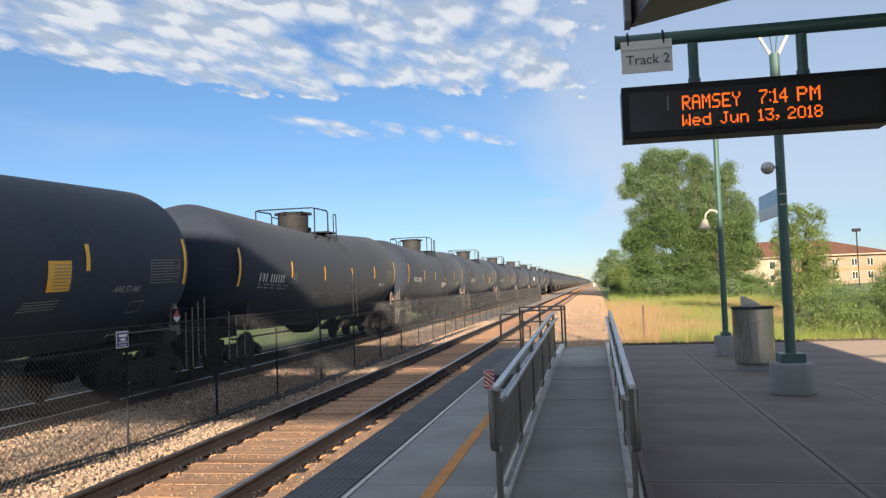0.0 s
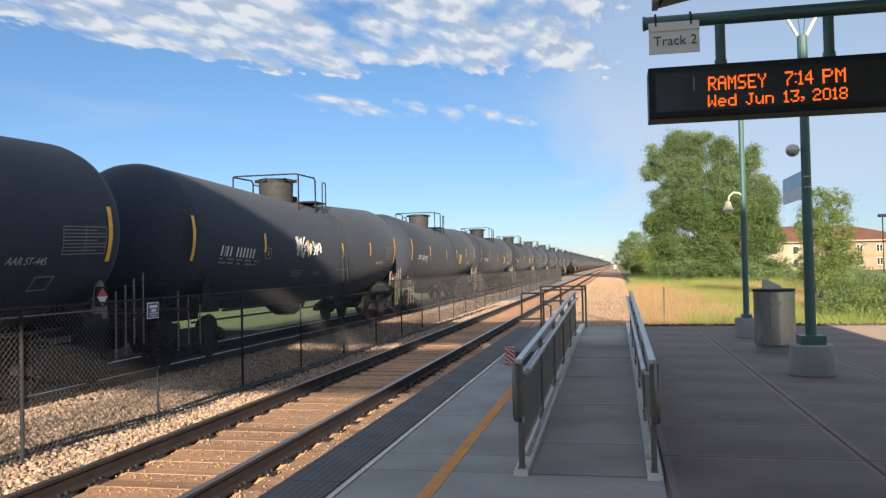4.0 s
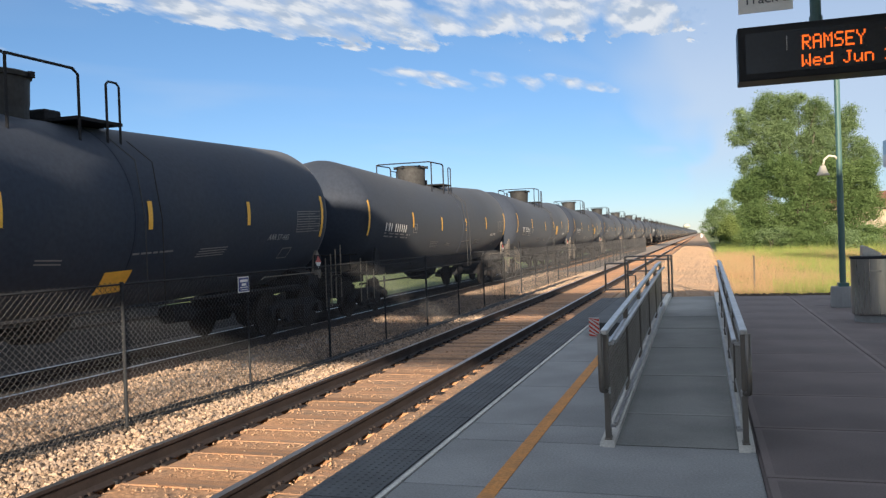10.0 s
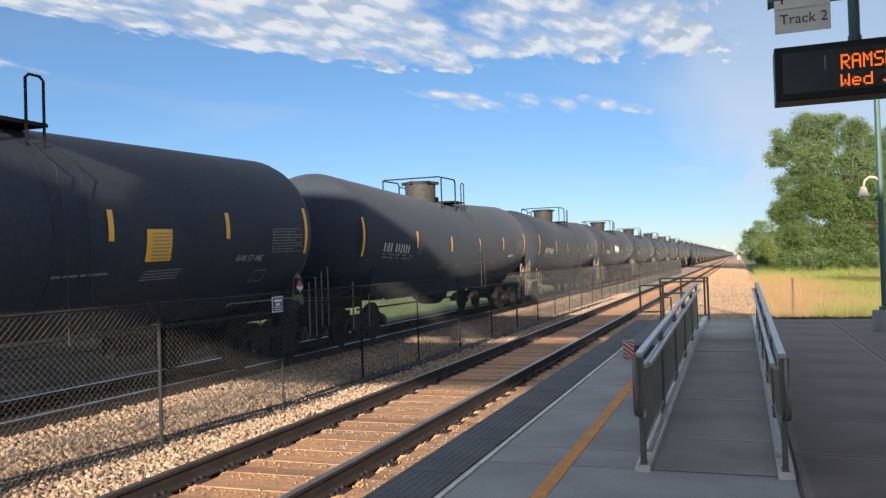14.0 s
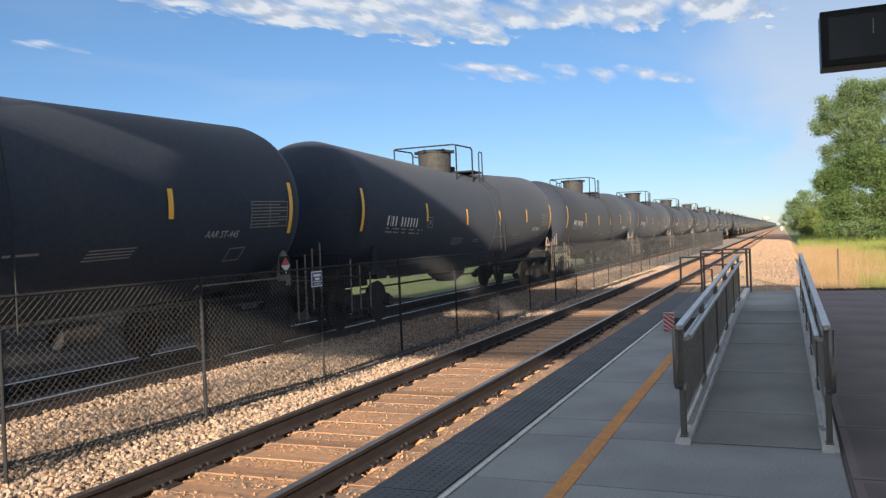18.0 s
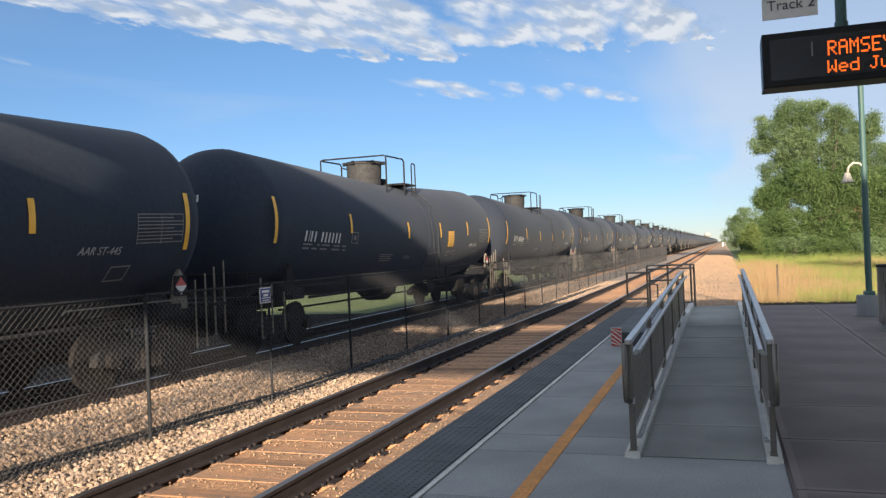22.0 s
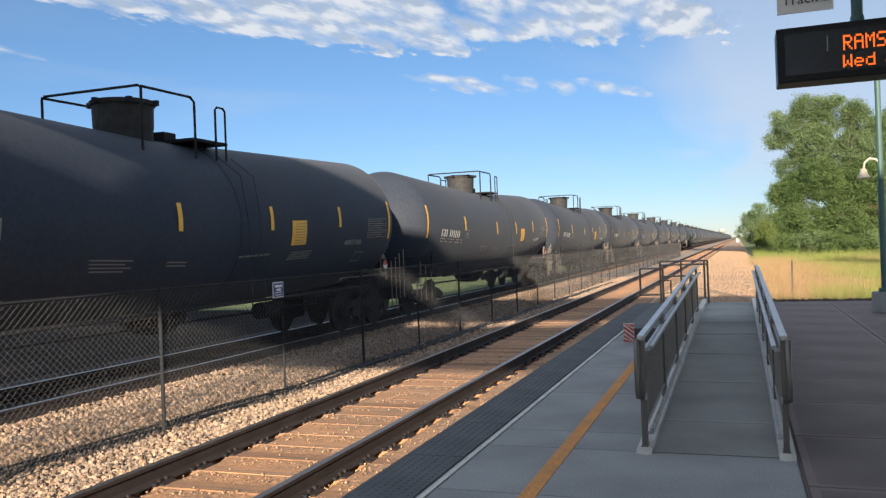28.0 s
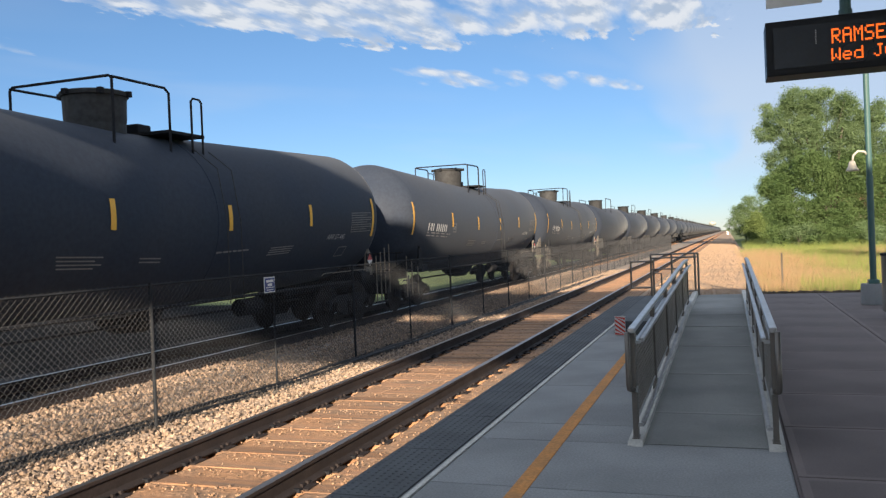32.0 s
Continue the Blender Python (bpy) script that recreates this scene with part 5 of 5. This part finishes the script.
def gravel_stones():
    rng = np.random.default_rng(15)
    n = 26000
    p = np.stack([rng.uniform(-2.6, 0.9, n), 21.95 + 110 * rng.random(n) ** 2.2, np.full(n, -0.355)], 1)
    p[:, 2] -= np.clip(p[:, 0] - 0.6, 0, 1) * 0.38
    tagged(strewn("gravel_stones", LUMP, LUMP_FACES, p, rng.uniform(0.008, 0.026, n) * np.interp(p[:, 1], [22, 60, 130], [1.0, 2.0, 4.0]), GRAVEL, seed=16), "loose tan gravel at the platform's end", "gravel", kind="stuff")


def soil_edge():
    """A low bank of dark soil along the platform's end."""
    rng = np.random.default_rng(25)
    bank = thing("soil_bank", (0, 0, 0), "low bank of dark crumbled soil along the platform's end", "soil", kind="structure")
    part("bank", prism(bmesh.new(), [(21.88, -0.62), (21.88, -0.06), (22.3, -0.02), (22.9, -0.3), (23.6, -0.62)], 0.62, 7.0, axis="x"), SOIL, bank)
    n = 2600
    y = rng.uniform(21.92, 22.7, n)
    p = np.stack([rng.uniform(0.64, 6.9, n), y, np.interp(y, [21.88, 22.3, 22.9], [-0.06, -0.02, -0.3])], 1)
    tagged(strewn("soil_crumbs", LUMP, LUMP_FACES, p, rng.uniform(0.03, 0.11, n), SOIL, bank, "crumbs of dark soil", seed=26), kind="stuff")


def ties():
    for cx, count in ((TRACKS[0], 150), (TRACKS[1], 90)):
        bed = thing("tie_row", (cx, 0, 0), "row of weathered timber ties under the rails", "ties", kind="structure")
        bm = boxed(-1.30, 1.30, -0.115, 0.115, -0.16, 0.0)
        bmesh.ops.bevel(bm, geom=[e for e in bm.edges if all(v.co.z > -0.01 for v in e.verts)], offset=0.007, segments=1, affect="EDGES")
        me = bpy.data.meshes.new("tie")
        bm.to_mesh(me)
        bm.free()
        # the train's track takes a darker timber colour
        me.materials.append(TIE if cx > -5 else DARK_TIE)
        pm = bpy.data.meshes.new("tie_plate")
        bm = boxed(-0.16, 0.16, -0.09, 0.09, 0, 0.014)
        for sx in (-0.085, 0.085):
            for sy in (-0.05, 0.05):
                box(bm, sx - 0.014, sx + 0.014, sy - 0.014, sy + 0.014, 0.014, 0.045)
        bm.to_mesh(pm)
        bm.free()
        pm.materials.append(RAIL_SIDE)
        rnd = random.Random(5)
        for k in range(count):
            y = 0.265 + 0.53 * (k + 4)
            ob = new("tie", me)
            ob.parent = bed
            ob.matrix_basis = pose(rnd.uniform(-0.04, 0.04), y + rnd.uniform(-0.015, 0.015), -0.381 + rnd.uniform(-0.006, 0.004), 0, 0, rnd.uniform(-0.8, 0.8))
            if k < 70 and cx == TRACKS[0]:
                for sx in (-0.7525, 0.7525):
                    pl = new("tie_plate", pm)
                    pl.parent = ob
                    pl.matrix_basis = pose(sx, 0, 0.001)
        bm = bmesh.new()
        for k in range(count):
            y = 0.265 + 0.53 * (k + 4)
            for sx in (-0.7525, 0.7525):
                box(bm, sx - 0.10, sx + 0.10, y - 0.165, y - 0.130, -0.375, -0.345)
        anchors = part("rail_anchors", bm, TRUCK, bed, "dark steel rail anchors")
        tagged(anchors, kind="stuff")
        verts, faces = [], []
        y = 0.265 + 0.53 * (count + 4)
        while y < 420:
            b = len(verts)
            verts += [(-1.3, y - 0.115, -0.39), (1.3, y - 0.115, -0.39), (1.3, y + 0.115, -0.39), (-1.3, y + 0.115, -0.39), (-1.3, y - 0.115, -0.378), (1.3, y - 0.115, -0.378), (1.3, y + 0.115, -0.378), (-1.3, y + 0.115, -0.378)]
            faces += [(b + 4, b + 5, b + 6, b + 7), (b, b + 1, b + 5, b + 4), (b + 2, b + 3, b + 7, b + 6)]
            y += 0.53
        tagged(raw("far_ties", verts, faces, TIE, bed, "ties along the far track"), kind="stuff")


def tree(name, x, y, lobes, leaves, size, material, label, seed, stems=3, group="", z=-0.6, sprig=70, tuft=None):
    """A tapered trunk with limbs, and leaves that crowd round the ends of many twigs within the lobes (x, y, z, rx, ry, rz)."""
    rng = np.random.default_rng(seed)
    tuft = tuft or size * 1.8
    t = thing(name, (x, y, z), label, "tree", group)
    top = max(l[2] + l[5] for l in lobes)
    bm = bmesh.new()
    for s in range(stems):
        a = 2 * math.pi * s / stems + seed
        spread = 0.0 if stems == 1 else 0.06 * top
        base = Vector((math.cos(a) * spread * 0.3, math.sin(a) * spread * 0.3, -0.2))
        bend = [base, base + Vector((math.cos(a) * spread * 0.6, math.sin(a) * spread * 0.6, top * 0.3)), base + Vector((math.cos(a) * spread * 1.6, math.sin(a) * spread * 1.6, top * 0.6)), base + Vector((math.cos(a) * spread * 2.2, math.sin(a) * spread * 2.2, top * 0.72))]
        tube(bm, bend, 0.018 * top, 8, 0.004 * top)
    part("trunk", bm, BARK, t, smooth=True)
    bm = bmesh.new()
    for lx, ly, lz, *_ in lobes:
        tube(bm, [(0, 0, max(0.3, lz * 0.45)), (lx * 0.5, ly * 0.5, lz * 0.78), (lx, ly, lz)], 0.006 * top, 5, 0.0015 * top)
    part("branching", bm, BARK, t)
    vol = np.array([l[3] * l[4] * l[5] for l in lobes]) ** 0.75
    pts = []
    for l, share in zip(lobes, vol / vol.sum()):
        n = int(leaves * share)
        twigs = max(6, n // sprig)
        d = rng.normal(size=(twigs, 3))
        d /= np.linalg.norm(d, axis=1)[:, None]
        # most tufts near the lobe's skin, a few that reach out of it
        reach = rng.uniform(0.40, 1.06, (twigs, 1)) ** 0.6 + 0.20 * (rng.random((twigs, 1)) < 0.12)
        c = np.array(l[:3]) + d * reach * np.array(l[3:])
        wide = tuft * rng.uniform(0.55, 1.35, twigs)
        pick = rng.integers(0, twigs, n)
        w = c[pick] + rng.normal(size=(n, 3)) * wide[pick][:, None] * np.array((1.0, 1.0, 0.72))
        pts.append(w)
    pts = np.concatenate(pts)
    pts = pts[pts[:, 2] > 0.1]
    crown = strewn("crown", LEAFLET, LEAFLET_FACES, pts, rng.uniform(0.6, 1.35, len(pts)) * size, material, t, "crown of many small leaves", seed)
    return t


def plants():
    big = [(-2.7, 0, 16.9, 2.0, 1.9, 2.0), (0.2, 0.3, 16.4, 2.0, 1.9, 2.1), (-5.2, 0, 14.9, 1.7, 1.7, 1.8), (-6.4, 0, 13.4, 1.2, 1.2, 1.1), (2.7, 0.4, 14.9, 1.9, 1.8, 1.9), (5.0, 0.0, 14.0, 1.6, 1.6, 1.8), (5.8, 0.2, 11.2, 1.8, 1.7, 1.9), (-2.3, -0.6, 12.8, 2.7, 2.3, 2.5), (1.9, -0.6, 11.6, 2.7, 2.3, 2.5), (-5.0, 0, 10.4, 1.9, 1.8, 1.8),
           (-5.4, 0.4, 7.2, 2.0, 1.9, 1.9), (-1.9, -0.9, 8.4, 2.7, 2.3, 2.4), (2.7, -0.9, 8.0, 2.6, 2.3, 2.4), (6.3, 0.0, 8.0, 1.8, 1.8, 2.0), (-4.0, -0.3, 3.7, 2.4, 2.1, 2.2), (0.2, -1.2, 4.2, 2.7, 2.2, 2.4), (4.4, -0.8, 4.4, 2.4, 2.1, 2.3), (7.0, 0.1, 4.4, 1.5, 1.5, 1.7), (-6.6, 0.6, 6.4, 1.0, 1.0, 0.7), (-1.5, -1.4, 1.4, 2.6, 1.6, 1.4), (3.0, -1.4, 1.6, 2.8, 1.6, 1.4)]
    rough = random.Random(3)
    fringe = [(l[0] + rough.uniform(-1, 1) * l[3], l[1] + rough.uniform(-1, 1) * l[4], l[2] + rough.uniform(-0.4, 1.0) * l[5], l[3] * 0.36, l[4] * 0.42, l[5] * 0.5) for l in big for _ in range(2)]
    crown = [(*l[:3], l[3] * 0.92, l[4] * 0.98, l[5] * 0.95) for l in big] + fringe
    tree("cottonwood_tree", 11.2, 106, [l for l in crown if l[2] > 6.6], 240000, 0.15, LEAF, "tall broad cottonwood with grey-green leaves beside the track", 21, 4, sprig=100, tuft=0.33)
    tree("box_elder_tree", 11.2, 103.5, [l for l in crown if l[2] <= 8.6], 180000, 0.155, LEAF_DARK, "bushy dark green box elder at the foot of a cottonwood", 24, 5, sprig=110, tuft=0.34)
    mid = [(0.0, 0, 6.5, 1.1, 1.0, 1.1), (1.6, 0.2, 6.3, 0.9, 0.9, 1.2), (-0.4, 0, 5.0, 1.2, 1.1, 1.2), (1.3, 0, 4.6, 1.3, 1.1, 1.3), (0.3, -0.3, 3.2, 1.7, 1.3, 1.2), (1.8, 0, 2.8, 1.4, 1.2, 1.2), (0.4, -0.4, 1.5, 1.8, 1.3, 1.2), (-0.6, 0.1, 2.2, 0.9, 0.9, 1.0)]
    tree("young_poplar_tree", 11.7, 52, [(lx * 0.76, ly, lz * 0.86, a * 0.78, b * 0.8, c * 0.84) for lx, ly, lz, a, b, c in mid], 60000, 0.075, LEAF_PALE, "young poplar with pale green leaves before a building", 22, 2, sprig=60, tuft=0.13)
    rnd = random.Random(9)
    for k, (x, y, h, r, m) in enumerate(((3.2, 165, 8.2, 2.3, LEAF), (6.6, 172, 8.7, 2.7, LEAF), (9.8, 160, 7.8, 2.8, LEAF_DARK), (5.2, 157, 5.0, 2.0, LEAF_PALE), (15.5, 150, 6.5, 3.0, LEAF_DARK), (25.5, 104, 2.0, 1.6, LEAF_PALE), (22.0, 130, 2.4, 1.4, LEAF), (31.5, 130, 3.0, 2.0, LEAF_DARK))):
        lobes = [(rnd.uniform(-r, r) * 0.5, rnd.uniform(-r, r) * 0.4, h * f, r * w, r * w * 0.8, h * 0.2) for f, w in ((0.82, 0.55), (0.62, 0.8), (0.42, 0.95), (0.22, 0.95), (0.55, 0.6))]
        tree("wayside_tree", x, y, lobes, 24000, 0.19, m, "leafy green wayside tree by the railway", 30 + k, 1, "wayside trees", sprig=70, tuft=0.32)
    for k in range(46):
        y = rnd.uniform(27, 46)
        x = 0.235 * y + rnd.uniform(0, 13)
        h, r = rnd.uniform(1.0, 1.9), rnd.uniform(0.7, 1.3)
        if 9.3 < x < 12.6 and y < 34:
            h *= 0.6
        if x > 0.33 * y:
            h *= 1.45
        lobes = [(rnd.uniform(-r, r) * 0.7, rnd.uniform(-r, r) * 0.7, h * rnd.uniform(0.2, 0.9), r * 0.6, r * 0.6, h * 0.28) for _ in range(7)]
        tree("willow_shrub", x, y, lobes, 2400, 0.065, (LEAF_PALE, LEAF, LEAF_PALE)[k % 3], "dense yellow-green willow shrub beyond the platform", 60 + k, 3, "willow shrubs")
    for k in range(14):
        x, y = rnd.uniform(13, 34), rnd.uniform(52, 95)
        lobes = [(rnd.uniform(-1, 1), rnd.uniform(-1, 1), rnd.uniform(0.4, 1.2), 1.0, 1.0, 0.5) for _ in range(5)]
        tree("bush", x, y, lobes, 900, 0.16, (LEAF, LEAF_DARK, LEAF_PALE)[k % 3], "rounded green bush in rough grass", 100 + k, 2, "bushes")
    # low growth round the feet of the two big trees
    for k, (x, y) in enumerate(((5.6, 101), (7.4, 99.5), (9.6, 98.5), (12.0, 98), (14.4, 98.5), (16.6, 99.5), (18.4, 101))):
        lobes = [(rnd.uniform(-1.2, 1.2), rnd.uniform(-0.8, 0.8), rnd.uniform(0.5, 2.0), 1.0, 0.9, 0.7) for _ in range(6)]
        tree("bush", x, y, lobes, 5000, 0.14, (LEAF_DARK, LEAF, LEAF_DARK)[k % 3], "leafy green bush at the foot of trees", 130 + k, 2, "bushes")


def grass():
    rng = np.random.default_rng(8)
    n = 150000
    y = 23 + 62 * rng.random(n) ** 1.5
    x = 0.5 + 15 * rng.random(n) ** 1.15
    p = np.stack([x, y, np.full(n, -0.6)], 1)
    p = p[(x < 0.20 * y + 0.6) & ((x > 1.0) | (rng.random(n) < 0.4))]
    n = len(p)
    # straw on the swell of the field, green along its foot and in patches
    patch = np.sin(p[:, 0] * 0.8 + 0.21 * p[:, 1]) * np.sin(p[:, 1] * 0.23 + 1.0) + 0.6 * np.sin(p[:, 0] * 2.3 + p[:, 1] * 0.9)
    tall = 0.80 + 0.16 * np.sin(p[:, 0] * 0.7 + 1.3 * np.sin(p[:, 1] * 0.31)) + 0.10 * np.sin(p[:, 1] * 1.1 + p[:, 0] * 1.3)
    foot = np.interp(p[:, 1], [24, 27, 31, 60, 80], [0.40, 0.62, 1.0, 1.0, 0.75]) - np.interp(p[:, 0], [2.4, 6.0], [0.0, 0.38])
    dry = rng.random(n) < foot + 0.26 * patch
    tagged(strewn("dry_grass", BLADE, BLADE_FACES, p[dry], rng.uniform(0.18, 0.60, dry.sum()) * tall[dry], DRY, seed=41, upright=True), "tall dry straw-coloured grass", "grass", kind="stuff")
    tagged(strewn("green_grass", BLADE, BLADE_FACES, p[~dry], rng.uniform(0.2, 0.62, (~dry).sum()), GREEN_BLADE, seed=42, upright=True), "patches of green grass among straw", "grass", kind="stuff")
    n = 22000
    y = 22 + 10 * rng.random(n)
    x = 2.2 + 14 * rng.random(n)
    p = np.stack([x, y, np.full(n, -0.6)], 1)
    tagged(strewn("verge_grass", BLADE, BLADE_FACES, p, rng.uniform(0.25, 0.7, n), GREEN_BLADE, seed=43, upright=True), "low green grass along the platform's end", "grass", kind="stuff")
    n = 22000
    y = 80 + 74 * rng.random(n)
    x = 1.6 + 16 * rng.random(n) ** 1.2
    p = np.stack([x, y, np.full(n, -0.6)], 1)
    p = p[x > 1.6 + 0.5 * np.sin(y * 0.4) + 0.012 * (y - 78)]
    tagged(strewn("rough_grass", BLADE, BLADE_FACES, p, rng.uniform(0.3, 0.85, len(p)), GREEN_BLADE, seed=44, upright=True), "rough green grass before the trackside trees", "grass", kind="stuff")


def far_side():
    # the two-storey building with hipped roofs
    b = thing("apartment_building", (0, 0, -0.6), "two-storey cream building with hipped red roofs", "building")
    x0, x1, y0, y1, h = 22.0, 57.5, 176, 196, 5.6
    part("wall", boxed(x0, x1, y0, y1, 0, h), STUCCO, b)
    part("lower_wall", boxed(x0 - 6, x0 + 16, y0 - 5, y0 + 8, 0, h - 0.2), STUCCO_LIGHT, b, "pale lower wing")
    part("band", boxed(x0 - 0.05, x1 + 0.05, y0 - 0.06, y1, 2.6, 3.1), BRICK_BAND, b, "brown band between the storeys")

    def hip(ax, bx, ay, by, z, rise, name):
        bm = bmesh.new()
        cx = [(ax + bx) / 2 - max(0.5, (bx - ax) / 2 - (by - ay) / 2), (ax + bx) / 2 + max(0.5, (bx - ax) / 2 - (by - ay) / 2)]
        e = [bm.verts.new(p) for p in ((ax, ay, z), (bx, ay, z), (bx, by, z), (ax, by, z))]
        r = [bm.verts.new((c, (ay + by) / 2, z + rise)) for c in cx]
        for f in ((e[0], e[1], r[1], r[0]), (e[1], e[2], r[1]), (e[2], e[3], r[0], r[1]), (e[3], e[0], r[0]), tuple(e[::-1])):
            bm.faces.new(f)
        roof = part(name, bm, ROOF_RED, b)
        part("eave", boxed(ax - 0.05, bx + 0.05, ay - 0.05, by, z - 0.3, z - 0.02), STUCCO_LIGHT, roof, "pale eave board")

    hip(x0 - 0.9, x1 + 0.9, y0 - 0.9, y1 + 0.9, h + 0.36, 3.4, "roof")
    hip(x0 - 6.8, x0 + 16.6, y0 - 5.8, y0 + 12, h + 0.2, 4.2, "wing_roof")
    for k, x in enumerate((44.5, 47.4, 51.0, 53.9)):
        for z in (0.9, 3.5):
            w = part("window", boxed(x - 0.55, x + 0.55, y0 - 0.10, y0 - 0.02, z, z + 1.5), LAMP_WHITE, b)
            for s in (-0.27, 0.27):
                part("pane", boxed(x + s - 0.22, x + s + 0.22, y0 - 0.12, y0 - 0.10, z + 0.08, z + 1.42), GLASS_DARK, w)
    for k, x in enumerate((18.5, 22.5, 26.5, 30.5, 34.5)):
        for z in (0.7, 3.3):
            w = part("window", boxed(x - 0.6, x + 0.6, y0 - 5.10, y0 - 5.02, z, z + 1.6), LAMP_WHITE, b)
            part("pane", boxed(x - 0.5, x + 0.5, y0 - 5.12, y0 - 5.10, z + 0.1, z + 1.5), GLASS_DARK, w)
    lp = thing("car_park_lamp", (37.6, 128, -0.6), "tall dark car park lamp with a box head", "street lamp")
    part("pole", tubed([(0, 0, 0), (0, 0, 8.3)], 0.09, 8), FENCE_POST, lp)
    part("lamp_head", boxed(-0.55, 0.55, -0.3, 0.3, 8.1, 8.55, 0.05), FENCE_POST, lp)
    wt = thing("water_tower", (-25.4, 1500, -0.6), "far pale water tower above the trees", "water tower")
    part("tank", lathe(bmesh.new(), [(1.5, 10), (5, 11.6), (6.4, 14), (5, 16.4), (1.5, 17.6)], 20), OLIVE, wt, smooth=True)
    part("stem", tubed([(0, 0, 0), (0, 0, 11)], 1.2, 10), OLIVE, wt)
    sg = thing("railway_signal", (0.6, 330, -0.6), "far railway signal mast by the track", "signal")
    part("mast", tubed([(0, 0, 0), (0, 0, 6.0)], 0.12, 8), GALV, sg)
    part("signal_head", boxed(-0.3, 0.3, -0.1, 0.1, 4.4, 6.0, 0.03), BLACK, sg)
    part("cabinet", boxed(-1.2, -0.5, -0.5, 0.5, 0, 1.6, 0.04), GALV, sg)
    hs = thing("silt_sock", (0, 0, -0.6), "black filter sock lying in the grass by the platform", "filter sock")
    part("sock", tubed([(7.87 + 0.191 * k, 31.51 + -0.287 * k + 0.1 * math.sin(k * 1.1), 0.05) for k in range(15)], 0.06, 8), BLACK, hs)
    fp = thing("field_post", (1.72, 31, -0.6), "thin weathered post in the dry grass", "post")
    part("stake", boxed(-0.03, 0.03, -0.03, 0.03, -0.1, 1.35, 0.006), BARK, fp)
    mk = thing("white_marker", (9.05, 26.5, -0.6), "small white marker post by the shrubs", "marker post")
    part("stake", boxed(-0.05, 0.05, -0.04, 0.04, 0, 0.78, 0.01), LAMP_WHITE, mk)
    # woods on the horizon
    rng = np.random.default_rng(77)
    pts = []
    for k in range(420):
        side = rng.random()
        x, y = (rng.uniform(-1500, -40), rng.uniform(700, 1500)) if side < 0.6 else (rng.uniform(14, 900), rng.uniform(420, 1400))
        h = rng.uniform(7, 13)
        c = np.array((x, y, h * 0.5))
        pts.append(c + rng.normal(size=(70, 3)) * np.array((4.5, 4.5, h * 0.24)))
    pts = np.concatenate(pts)
    pts = pts[pts[:, 2] > 0]
    tagged(strewn("far_woods", LEAFLET, LEAFLET_FACES, pts, rng.uniform(1.6, 3.2, len(pts)), LEAF_DARK, seed=78), "dark green woods along the horizon", "woods", kind="stuff")


def nature():
    ties()
    ballast_stones()
    gravel_stones()
    soil_edge()
    cables()
    stained_stones()
    grass()
    plants()
    far_side()


setting()
rails()
platform()
raised_platform()
handrail(-0.745, 1, 15.6)
handrail(0.275, -1, 15.6)
gates()
fence()
sign_gantry()
canopy()
footbridge()
lamp_posts()
litter_bin()
CARS = train()
nature()
motions()
